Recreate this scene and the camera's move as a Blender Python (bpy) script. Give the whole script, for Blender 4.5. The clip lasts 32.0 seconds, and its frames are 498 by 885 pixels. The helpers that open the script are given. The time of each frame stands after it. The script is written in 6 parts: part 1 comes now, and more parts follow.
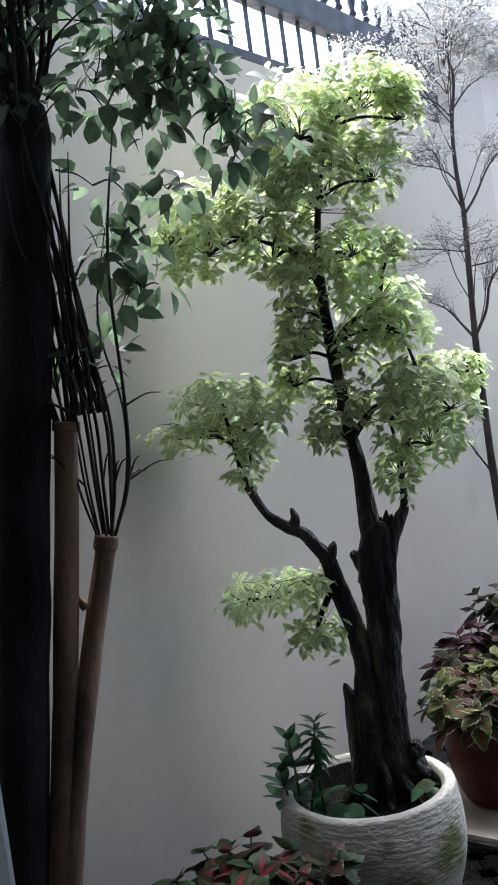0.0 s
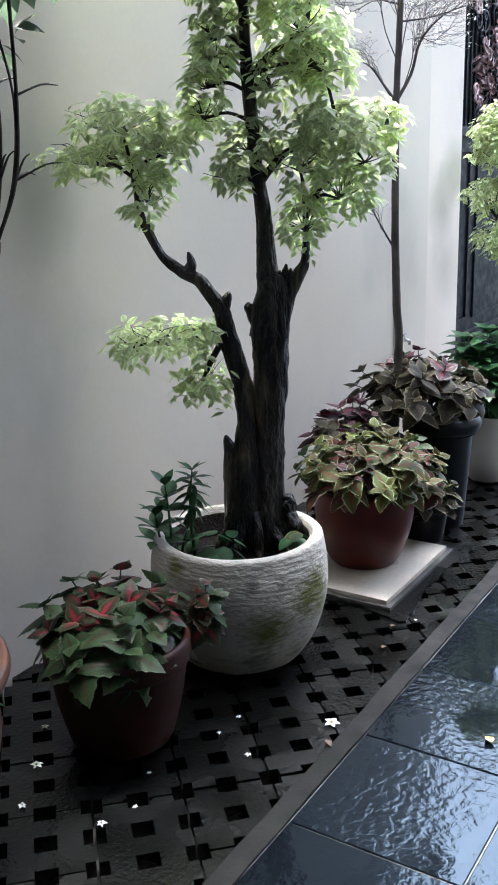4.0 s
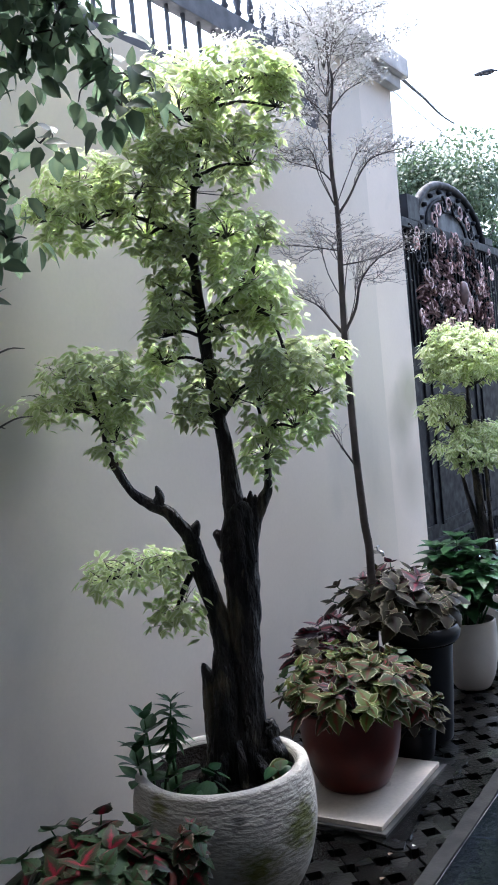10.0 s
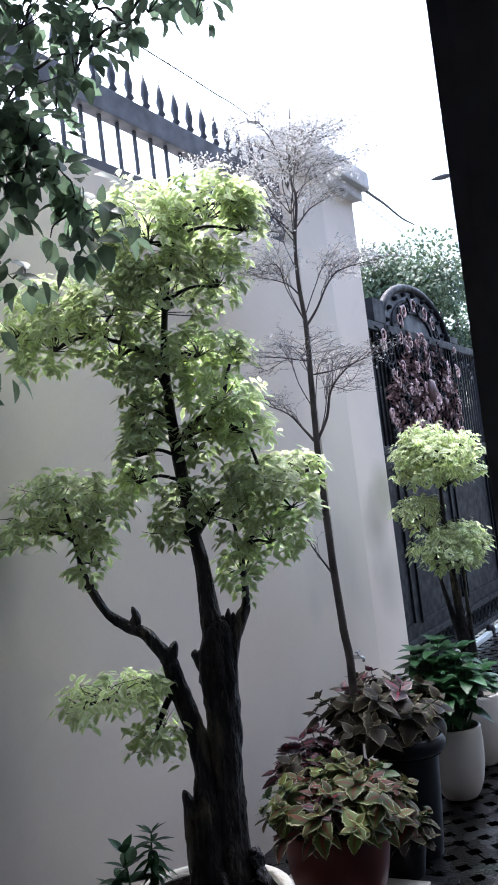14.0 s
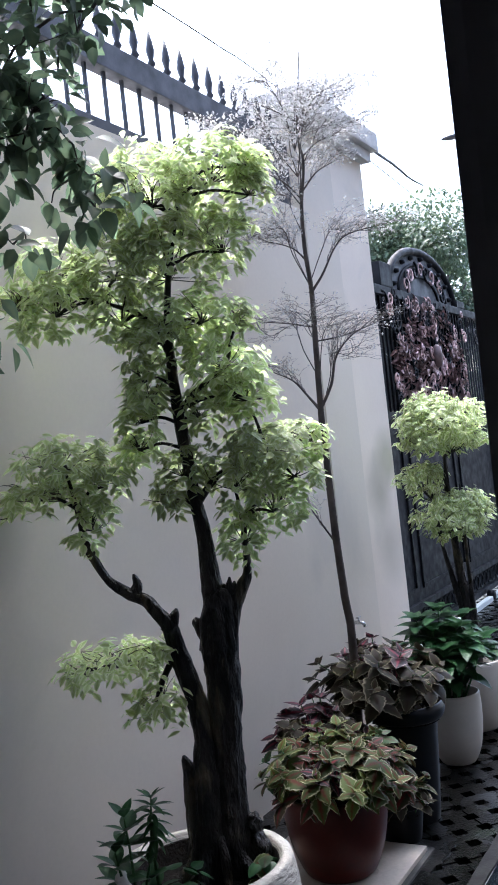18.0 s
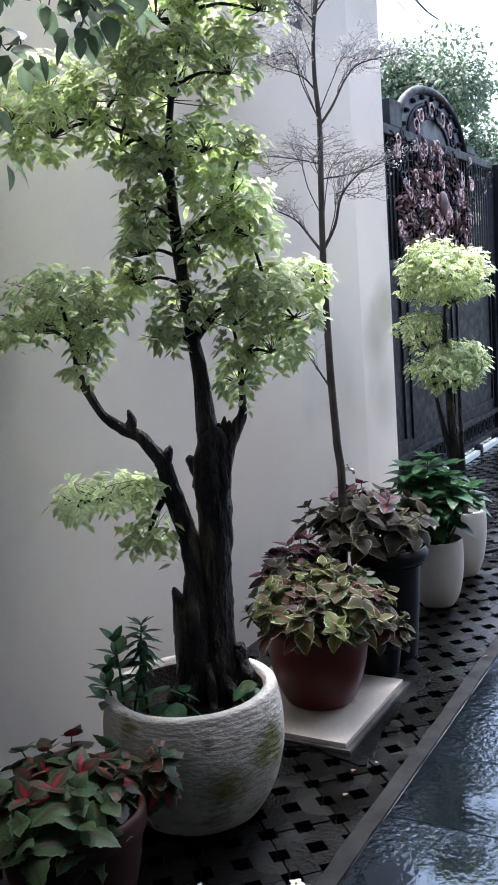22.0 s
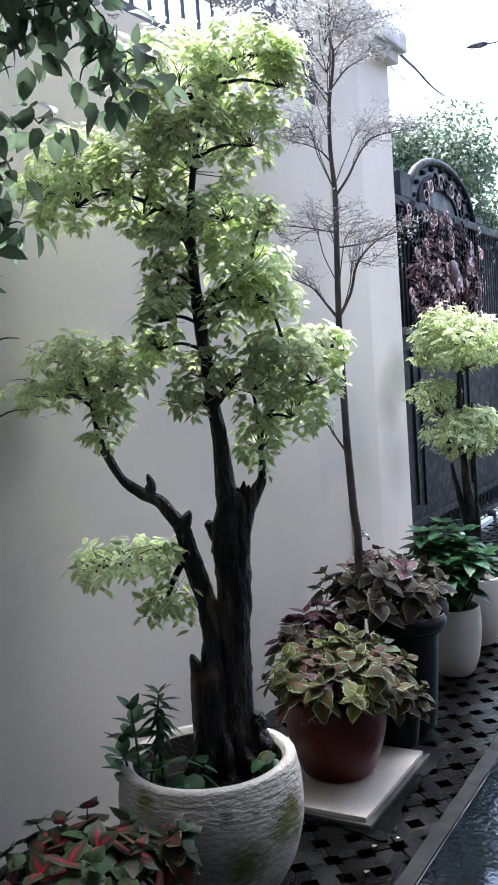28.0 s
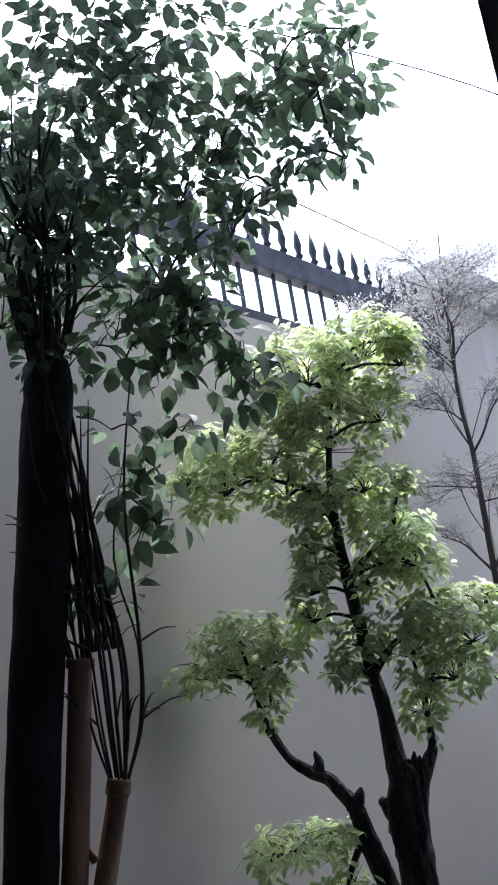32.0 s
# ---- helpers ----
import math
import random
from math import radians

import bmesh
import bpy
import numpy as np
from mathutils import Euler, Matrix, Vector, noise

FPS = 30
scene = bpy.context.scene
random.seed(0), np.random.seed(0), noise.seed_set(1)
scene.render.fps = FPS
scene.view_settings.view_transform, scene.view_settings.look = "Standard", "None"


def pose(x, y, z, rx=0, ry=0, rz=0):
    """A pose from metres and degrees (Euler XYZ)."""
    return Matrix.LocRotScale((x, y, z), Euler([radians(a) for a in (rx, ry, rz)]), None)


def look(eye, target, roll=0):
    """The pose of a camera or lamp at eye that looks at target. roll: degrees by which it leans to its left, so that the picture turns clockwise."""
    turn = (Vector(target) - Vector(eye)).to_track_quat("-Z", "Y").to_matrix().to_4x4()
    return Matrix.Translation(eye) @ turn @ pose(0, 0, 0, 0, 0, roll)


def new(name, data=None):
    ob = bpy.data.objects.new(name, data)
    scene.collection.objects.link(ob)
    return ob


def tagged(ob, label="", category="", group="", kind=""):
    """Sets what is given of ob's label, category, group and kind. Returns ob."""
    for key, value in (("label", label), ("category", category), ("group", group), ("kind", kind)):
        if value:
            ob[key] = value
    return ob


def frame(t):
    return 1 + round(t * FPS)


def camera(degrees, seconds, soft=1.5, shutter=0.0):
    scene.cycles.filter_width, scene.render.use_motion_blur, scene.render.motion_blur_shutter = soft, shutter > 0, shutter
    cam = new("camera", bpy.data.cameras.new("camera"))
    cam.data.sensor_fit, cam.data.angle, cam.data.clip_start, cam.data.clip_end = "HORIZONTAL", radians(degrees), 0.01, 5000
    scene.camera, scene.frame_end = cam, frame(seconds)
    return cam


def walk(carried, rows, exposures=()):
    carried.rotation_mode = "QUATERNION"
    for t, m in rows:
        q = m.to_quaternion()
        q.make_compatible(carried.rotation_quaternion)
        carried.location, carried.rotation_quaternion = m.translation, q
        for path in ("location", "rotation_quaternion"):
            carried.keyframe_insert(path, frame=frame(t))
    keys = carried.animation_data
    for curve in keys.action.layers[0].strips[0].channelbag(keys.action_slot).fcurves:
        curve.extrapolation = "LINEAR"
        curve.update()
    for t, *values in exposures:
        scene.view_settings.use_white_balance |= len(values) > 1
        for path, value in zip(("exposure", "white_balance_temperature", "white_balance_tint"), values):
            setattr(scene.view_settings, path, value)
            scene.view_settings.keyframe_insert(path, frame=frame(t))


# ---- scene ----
cam = camera(29.75, 32.0, soft=1.8)
PATH = [
    (0, (-0.023, -0.012, 1.602), (1.544, 1.228, 1.513), -7.79),
    (0.5, (-0.013, 0.000, 1.588), (1.554, 1.232, 1.424), -7.60),
    (1, (-0.002, 0.010, 1.566), (1.555, 1.237, 1.309), -6.96),
    (1.5, (-0.008, 0.000, 1.524), (1.535, 1.231, 1.201), -6.23),
    (2, (-0.009, 0.017, 1.492), (1.529, 1.235, 1.104), -5.57),
    (2.5, (0.002, 0.030, 1.483), (1.526, 1.239, 1.019), -4.72),
    (3, (0.011, 0.047, 1.465), (1.513, 1.253, 0.928), -4.09),
    (3.5, (0.012, 0.046, 1.460), (1.569, 1.176, 0.911), -2.34),
    (4, (0.016, 0.046, 1.452), (1.640, 1.082, 0.915), -1.59),
    (4.5, (0.021, 0.048, 1.446), (1.671, 1.049, 0.924), -1.24),
    (6.5, (0.016, 0.025, 1.434), (1.752, 0.934, 1.035), -2.54),
    (7, (0.011, 0.018, 1.438), (1.741, 0.955, 1.077), -2.88),
    (7.5, (0.008, 0.012, 1.443), (1.745, 0.952, 1.124), -3.26),
    (8, (0.001, 0.004, 1.455), (1.736, 0.963, 1.191), -4.14),
    (8.5, (-0.012, -0.005, 1.475), (1.720, 0.974, 1.266), -4.67),
    (9, (-0.018, -0.010, 1.473), (1.709, 0.986, 1.307), -4.77),
    (9.5, (-0.016, -0.019, 1.475), (1.711, 0.980, 1.343), -4.93),
    (10, (-0.023, -0.027, 1.483), (1.696, 0.993, 1.399), -5.29),
    (10.5, (-0.028, -0.029, 1.483), (1.685, 1.003, 1.455), -5.87),
    (11, (-0.0397, -0.0270, 1.4918), (1.675, 1.001, 1.505), -6.32),
    (11.5, (-0.0492, -0.0327, 1.5102), (1.675, 0.979, 1.574), -6.94),
    (12, (-0.0422, -0.0332, 1.5127), (1.680, 0.979, 1.608), -7.14),
    (12.5, (-0.0305, -0.0294, 1.5198), (1.699, 0.974, 1.568), -7.10),
    (13, (-0.0242, -0.0273, 1.5225), (1.707, 0.973, 1.593), -6.74),
    (13.5, (-0.0210, -0.0285, 1.5435), (1.722, 0.949, 1.619), -7.09),
    (14, (-0.0212, -0.0303, 1.5528), (1.734, 0.922, 1.661), -6.89),
    (14.5, (-0.0138, -0.0266, 1.5424), (1.739, 0.934, 1.619), -6.79),
    (16.5, (0.0064, -0.0227, 1.5681), (1.737, 0.979, 1.546), -5.90),
    (17, (0.0123, -0.0206, 1.5819), (1.757, 0.955, 1.531), -6.01),
    (17.5, (0.0047, -0.0246, 1.5772), (1.747, 0.957, 1.592), -6.08),
    (18, (0.0003, -0.0259, 1.5773), (1.749, 0.944, 1.603), -6.22),
    (18.5, (0.0010, -0.0256, 1.5850), (1.770, 0.905, 1.643), -6.51),
    (19, (-0.0134, -0.0263, 1.5769), (1.771, 0.867, 1.711), -5.56),
    (19.5, (-0.0159, -0.0261, 1.5790), (1.760, 0.882, 1.721), -5.55),
    (20, (-0.0014, -0.0208, 1.5603), (1.761, 0.921, 1.649), -5.43),
    (20.5, (0.004, -0.011, 1.563), (1.746, 0.969, 1.491), -4.75),
    (21, (0.011, 0.002, 1.564), (1.746, 0.980, 1.388), -4.47),
    (21.5, (0.019, 0.008, 1.556), (1.755, 0.973, 1.318), -4.61),
    (22, (0.022, 0.010, 1.551), (1.747, 0.978, 1.255), -4.02),
    (22.5, (0.034, 0.023, 1.534), (1.750, 0.984, 1.171), -3.52),
    (23, (0.041, 0.027, 1.528), (1.750, 0.982, 1.119), -2.89),
    (23.5, (0.049, 0.030, 1.511), (1.747, 0.975, 1.039), -2.75),
    (24, (0.054, 0.036, 1.505), (1.757, 0.958, 1.006), -2.33),
    (24.5, (0.061, 0.034, 1.493), (1.782, 0.919, 0.990), -2.55),
    (25, (0.054, 0.039, 1.495), (1.784, 0.917, 1.010), -2.30),
    (25.5, (0.041, 0.036, 1.506), (1.771, 0.940, 1.068), -1.97),
    (27.5, (0.013, 0.042, 1.555), (1.753, 1.006, 1.348), -3.54),
    (28, (0.008, 0.042, 1.550), (1.743, 1.024, 1.394), -3.89),
    (28.5, (0.002, 0.032, 1.553), (1.731, 1.031, 1.444), -4.20),
    (29, (-0.006, 0.028, 1.549), (1.719, 1.037, 1.494), -4.56),
    (29.5, (-0.008, 0.021, 1.550), (1.707, 1.050, 1.523), -4.59),
    (30, (-0.009, 0.012, 1.554), (1.682, 1.079, 1.586), -5.56),
    (30.5, (-0.015, -0.005, 1.551), (1.615, 1.150, 1.649), -6.17),
    (31, (-0.016, -0.030, 1.553), (1.559, 1.178, 1.801), -7.05),
    (31.5, (-0.024, -0.042, 1.559), (1.545, 1.143, 1.922), -9.16),
    (32, (-0.034, -0.050, 1.560), (1.511, 1.143, 1.997), -9.29),
]
EXPOSURES = [
    (0.0, 2.92, 5800, 5), (2.0, 3.52, 5900, 4), (4.5, 3.52, 5850, 5), (8.0, 3.32, 5750, 6), (12.0, 2.70, 5700, 10),
    (20.0, 2.70, 5700, 10), (24.0, 3.38, 5900, 8), (28.0, 3.05, 5750, 8), (30.5, 2.66, 5650, 10), (32.0, 2.36, 5650, 11),
]
walk(cam, [(t, look(eye, target, roll)) for t, eye, target, roll in PATH], EXPOSURES)

# ---- light ----
world = bpy.data.worlds.new("overcast_sky")
scene.world = world
world.use_nodes = True
wn = world.node_tree.nodes
sky = wn.new("ShaderNodeTexSky")
sky.sky_type = "NISHITA"
sky.sun_disc = False
sky.sun_elevation = radians(67)
sky.sun_rotation = radians(45)
sky.air_density, sky.dust_density, sky.ozone_density = 1.0, 6.0, 1.0
wn["Background"].inputs["Strength"].default_value = 0.15
world.node_tree.links.new(sky.outputs["Color"], wn["Background"].inputs["Color"])
sun_data = bpy.data.lights.new("sun", "SUN")
sun_data.energy, sun_data.angle, sun_data.color = 1.15, radians(35), (1.0, 0.97, 0.93)
sun = new("sun", sun_data)
sun.matrix_world = look((2.4, 2.4, 8.0), (0, 0, 0))


# ---- materials ----
def links(m):
    m.use_nodes = True
    nt = m.node_tree
    return nt, nt.nodes, nt.links, nt.nodes["Principled BSDF"]


def pmat(name, a, b, scale=6.0, fine=90.0, rough=(0.55, 0.85), bump=0.25, depth=0.004, metal=0.0, vary=0.0, stain=None, spec=0.5, spots=None, speck=0.2, stretch=(1, 1, 1), contrast=(0.35, 0.65)):
    """A surface of two colours in large patches and fine grain; vary: brightness from piece to piece; stain: (colour, scale, from, to)."""
    m = bpy.data.materials.new(name)
    nt, n, l, p = links(m)
    tc = n.new("ShaderNodeTexCoord")
    mp = n.new("ShaderNodeMapping")
    mp.inputs["Scale"].default_value = stretch
    l.new(tc.outputs["Object"], mp.inputs["Vector"])
    vec = mp.outputs["Vector"]
    big = n.new("ShaderNodeTexNoise")
    big.inputs["Scale"].default_value, big.inputs["Detail"].default_value = scale, 6
    l.new(vec, big.inputs["Vector"])
    small = n.new("ShaderNodeTexNoise")
    small.inputs["Scale"].default_value, small.inputs["Detail"].default_value = fine, 4
    l.new(vec, small.inputs["Vector"])
    ramp = n.new("ShaderNodeMapRange")
    ramp.inputs["From Min"].default_value, ramp.inputs["From Max"].default_value = contrast
    l.new(big.outputs["Fac"], ramp.inputs["Value"])
    mix = n.new("ShaderNodeMix")
    mix.data_type = "RGBA"
    mix.inputs["A"].default_value, mix.inputs["B"].default_value = (*a, 1), (*b, 1)
    l.new(ramp.outputs["Result"], mix.inputs["Factor"])
    grain = n.new("ShaderNodeMapRange")
    grain.inputs["To Min"].default_value, grain.inputs["To Max"].default_value = 1 - speck, 1 + speck
    l.new(small.outputs["Fac"], grain.inputs["Value"])
    col = n.new("ShaderNodeMix")
    col.data_type, col.blend_type = "RGBA", "MULTIPLY"
    col.inputs["Factor"].default_value = 1.0
    l.new(mix.outputs["Result"], col.inputs["A"])
    l.new(grain.outputs["Result"], col.inputs["B"])
    out = col.outputs["Result"]
    if stain:
        sn = n.new("ShaderNodeTexNoise")
        sn.inputs["Scale"].default_value, sn.inputs["Detail"].default_value, sn.inputs["Distortion"].default_value = stain[1], 8, 0.6
        l.new(vec, sn.inputs["Vector"])
        sr = n.new("ShaderNodeMapRange")
        sr.inputs["From Min"].default_value, sr.inputs["From Max"].default_value = stain[2], stain[3]
        l.new(sn.outputs["Fac"], sr.inputs["Value"])
        sm = n.new("ShaderNodeMix")
        sm.data_type = "RGBA"
        sm.inputs["B"].default_value = (*stain[0], 1)
        l.new(sr.outputs["Result"], sm.inputs["Factor"])
        l.new(out, sm.inputs["A"])
        out = sm.outputs["Result"]
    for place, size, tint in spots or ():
        # a soft-edged tinted spot of its own shape round one place
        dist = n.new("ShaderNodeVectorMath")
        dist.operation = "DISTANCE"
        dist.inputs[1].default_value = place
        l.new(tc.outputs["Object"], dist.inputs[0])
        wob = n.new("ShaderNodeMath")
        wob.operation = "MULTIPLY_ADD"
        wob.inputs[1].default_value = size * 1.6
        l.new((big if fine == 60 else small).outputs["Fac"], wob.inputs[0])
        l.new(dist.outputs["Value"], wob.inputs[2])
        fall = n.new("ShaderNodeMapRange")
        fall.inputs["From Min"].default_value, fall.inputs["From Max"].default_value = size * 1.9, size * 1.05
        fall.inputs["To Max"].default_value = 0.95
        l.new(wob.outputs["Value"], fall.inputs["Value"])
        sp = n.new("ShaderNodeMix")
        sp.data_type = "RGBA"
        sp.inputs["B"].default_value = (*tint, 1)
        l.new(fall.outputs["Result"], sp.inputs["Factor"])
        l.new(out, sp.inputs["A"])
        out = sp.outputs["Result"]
    if vary:
        oi = n.new("ShaderNodeObjectInfo")
        geo = n.new("ShaderNodeNewGeometry")
        add = n.new("ShaderNodeMath")
        add.operation = "ADD"
        l.new(oi.outputs["Random"], add.inputs[0])
        l.new(geo.outputs["Random Per Island"], add.inputs[1])
        vr = n.new("ShaderNodeMapRange")
        vr.inputs["From Max"].default_value = 2.0
        vr.inputs["To Min"].default_value, vr.inputs["To Max"].default_value = 1 - vary, 1 + vary
        l.new(add.outputs["Value"], vr.inputs["Value"])
        vm = n.new("ShaderNodeMix")
        vm.data_type, vm.blend_type = "RGBA", "MULTIPLY"
        vm.inputs["Factor"].default_value = 1.0
        l.new(out, vm.inputs["A"])
        l.new(vr.outputs["Result"], vm.inputs["B"])
        out = vm.outputs["Result"]
    l.new(out, p.inputs["Base Color"])
    rr = n.new("ShaderNodeMapRange")
    rr.inputs["From Min"].default_value, rr.inputs["From Max"].default_value = 0.3, 0.7
    rr.inputs["To Min"].default_value, rr.inputs["To Max"].default_value = rough
    l.new(big.outputs["Fac"], rr.inputs["Value"])
    l.new(rr.outputs["Result"], p.inputs["Roughness"])
    p.inputs["Metallic"].default_value = metal
    p.inputs["Specular IOR Level"].default_value = spec
    if bump:
        hs = n.new("ShaderNodeMath")
        hs.operation = "ADD"
        l.new(big.outputs["Fac"], hs.inputs[0])
        l.new(small.outputs["Fac"], hs.inputs[1])
        bp = n.new("ShaderNodeBump")
        bp.inputs["Strength"].default_value, bp.inputs["Distance"].default_value = bump, depth
        l.new(hs.outputs["Value"], bp.inputs["Height"])
        l.new(bp.outputs["Normal"], p.inputs["Normal"])
    return m


def leafmat(name, heart, blade, margin, edge=(0.55, 0.9), core=(0.12, 0.5), rough=0.45, through_light=0.3, vary=0.3, gloss=0.4, grain=70, taper=0.0, ragged=0.9, veins=0.35):
    """A leaf: heart colour along the midrib, blade, and margin colour at the rim, patchy, with light shining through."""
    m = bpy.data.materials.new(name)
    nt, n, l, p = links(m)
    at = n.new("ShaderNodeAttribute")
    at.attribute_name = "lf"
    sep = n.new("ShaderNodeSeparateXYZ")
    l.new(at.outputs["Vector"], sep.inputs["Vector"])
    ab = n.new("ShaderNodeMath")
    ab.operation = "ABSOLUTE"
    l.new(sep.outputs["X"], ab.inputs[0])
    tc = n.new("ShaderNodeTexCoord")
    nz = n.new("ShaderNodeTexNoise")
    nz.inputs["Scale"].default_value, nz.inputs["Detail"].default_value = grain, 4
    l.new(tc.outputs["Object"], nz.inputs["Vector"])
    wob = n.new("ShaderNodeMath")
    wob.operation = "MULTIPLY_ADD"
    wob.inputs[1].default_value = ragged
    l.new(nz.outputs["Fac"], wob.inputs[0])
    l.new(ab.outputs["Value"], wob.inputs[2])
    sh = n.new("ShaderNodeMath")
    sh.operation = "SUBTRACT"
    sh.inputs[1].default_value = ragged / 2
    l.new(wob.outputs["Value"], sh.inputs[0])
    if taper:
        # the heart narrows towards the tip
        tp = n.new("ShaderNodeMath")
        tp.operation = "MULTIPLY_ADD"
        tp.inputs[1].default_value = taper
        l.new(sep.outputs["Y"], tp.inputs[0])
        l.new(sh.outputs["Value"], tp.inputs[2])
    r1 = n.new("ShaderNodeMapRange")
    r1.inputs["From Min"].default_value, r1.inputs["From Max"].default_value = core
    l.new(tp.outputs["Value"] if taper else sh.outputs["Value"], r1.inputs["Value"])
    m1 = n.new("ShaderNodeMix")
    m1.data_type = "RGBA"
    m1.inputs["A"].default_value, m1.inputs["B"].default_value = (*heart, 1), (*blade, 1)
    l.new(r1.outputs["Result"], m1.inputs["Factor"])
    r2 = n.new("ShaderNodeMapRange")
    r2.inputs["From Min"].default_value, r2.inputs["From Max"].default_value = edge
    l.new(sh.outputs["Value"], r2.inputs["Value"])
    m2 = n.new("ShaderNodeMix")
    m2.data_type = "RGBA"
    m2.inputs["B"].default_value = (*margin, 1)
    l.new(r2.outputs["Result"], m2.inputs["Factor"])
    l.new(m1.outputs["Result"], m2.inputs["A"])
    geo = n.new("ShaderNodeNewGeometry")
    oi = n.new("ShaderNodeObjectInfo")
    add = n.new("ShaderNodeMath")
    add.operation = "ADD"
    l.new(oi.outputs["Random"], add.inputs[0])
    l.new(geo.outputs["Random Per Island"], add.inputs[1])
    vr = n.new("ShaderNodeMapRange")
    vr.inputs["From Max"].default_value = 2.0
    vr.inputs["To Min"].default_value, vr.inputs["To Max"].default_value = 1 - vary, 1 + vary
    l.new(add.outputs["Value"], vr.inputs["Value"])
    mul = n.new("ShaderNodeMix")
    mul.data_type, mul.blend_type = "RGBA", "MULTIPLY"
    mul.inputs["Factor"].default_value = 1.0
    l.new(m2.outputs["Result"], mul.inputs["A"])
    l.new(vr.outputs["Result"], mul.inputs["B"])
    l.new(mul.outputs["Result"], p.inputs["Base Color"])
    p.inputs["Roughness"].default_value = rough
    p.inputs["Specular IOR Level"].default_value = gloss
    vein = n.new("ShaderNodeTexWave")
    vein.inputs["Scale"].default_value, vein.inputs["Distortion"].default_value = 2.2, 1.0
    vein.bands_direction = "DIAGONAL"
    l.new(at.outputs["Vector"], vein.inputs["Vector"])
    bp = n.new("ShaderNodeBump")
    bp.inputs["Strength"].default_value, bp.inputs["Distance"].default_value = veins, 0.002
    l.new(vein.outputs["Fac"], bp.inputs["Height"])
    l.new(bp.outputs["Normal"], p.inputs["Normal"])
    tr = n.new("ShaderNodeBsdfTranslucent")
    l.new(mul.outputs["Result"], tr.inputs["Color"])
    ms = n.new("ShaderNodeMixShader")
    ms.inputs["Fac"].default_value = through_light
    l.new(p.outputs["BSDF"], ms.inputs[1])
    l.new(tr.outputs["BSDF"], ms.inputs[2])
    l.new(ms.outputs["Shader"], n["Material Output"].inputs["Surface"])
    return m


M = {}
# The plaster's spot is the leaf pad's shadow put into the colour.
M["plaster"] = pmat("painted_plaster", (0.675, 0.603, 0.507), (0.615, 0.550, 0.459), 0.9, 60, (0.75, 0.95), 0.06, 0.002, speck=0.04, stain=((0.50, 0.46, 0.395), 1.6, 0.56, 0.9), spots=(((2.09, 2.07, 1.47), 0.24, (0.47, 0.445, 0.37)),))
# Corner face light put into a paler colour; soft greenish and grey spots below.
M["pillar"] = pmat("lit_pillar_paint", (0.77, 0.68, 0.575), (0.71, 0.625, 0.53), 1.5, 60, (0.7, 0.9), 0.06, 0.002, speck=0.04, stain=((0.52, 0.49, 0.42), 2.4, 0.60, 0.9), spots=(((5.50, 2.06, 1.45), 0.20, (0.46, 0.43, 0.30)), ((5.32, 2.06, 1.27), 0.22, (0.45, 0.405, 0.31)), ((5.38, 2.06, 0.95), 0.26, (0.54, 0.48, 0.39))))
M["cap"] = pmat("weathered_cap", (0.62, 0.60, 0.57), (0.45, 0.43, 0.41), 5, 70, (0.7, 0.95), 0.3, 0.004)
M["white_paint"] = pmat("white_gloss_paint", (0.62, 0.66, 0.65), (0.55, 0.60, 0.59), 3, 120, (0.35, 0.5), 0.05, 0.001, speck=0.05)
M["dark_paint"] = pmat("dark_brown_black_paint", (0.17, 0.17, 0.19), (0.13, 0.13, 0.15), 3, 90, (0.4, 0.6), 0.12, 0.002)
M["iron"] = pmat("black_iron", (0.008, 0.009, 0.0125), (0.0045, 0.005, 0.0072), 14, 130, (0.45, 0.7), 0.1, 0.002, spec=0.15)
M["fence_iron"] = pmat("grey_iron", (0.05, 0.052, 0.065), (0.025, 0.027, 0.035), 10, 120, (0.5, 0.7), 0.2, 0.002)
M["bronze"] = pmat("bronze_painted_iron", (0.62, 0.42, 0.40), (0.30, 0.19, 0.18), 20, 130, (0.35, 0.6), 0.3, 0.003, vary=0.5)
M["dull_bronze"] = pmat("dull_bronze", (0.20, 0.13, 0.12), (0.11, 0.075, 0.07), 20, 130, (0.3, 0.5), 0.2, 0.002)
M["soil"] = pmat("wet_soil", (0.011, 0.008, 0.006), (0.004, 0.0035, 0.003), 18, 90, (0.6, 0.95), 0.9, 0.01, spec=0.1)
M["ground"] = pmat("dark_ground", (0.045, 0.042, 0.04), (0.025, 0.023, 0.02), 3, 60, (0.7, 0.95), 0.5, 0.01)
M["road"] = pmat("street_concrete", (0.30, 0.29, 0.28), (0.22, 0.215, 0.21), 2, 60, (0.6, 0.9), 0.3, 0.005)
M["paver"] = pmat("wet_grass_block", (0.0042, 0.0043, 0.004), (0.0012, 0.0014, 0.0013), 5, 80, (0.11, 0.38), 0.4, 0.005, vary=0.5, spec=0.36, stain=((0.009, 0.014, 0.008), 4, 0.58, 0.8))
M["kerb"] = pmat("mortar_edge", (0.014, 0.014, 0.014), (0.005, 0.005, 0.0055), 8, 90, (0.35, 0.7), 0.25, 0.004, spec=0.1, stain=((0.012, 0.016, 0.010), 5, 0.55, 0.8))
M["slab"] = pmat("cream_marble_tile", (0.56, 0.505, 0.43), (0.48, 0.43, 0.365), 4, 80, (0.25, 0.5), 0.1, 0.002, stain=((0.38, 0.34, 0.29), 6, 0.66, 0.95))
M["joint"] = pmat("grey_joint_mortar", (0.11, 0.11, 0.115), (0.04, 0.04, 0.043), 9, 110, (0.3, 0.7), 0.4, 0.003)
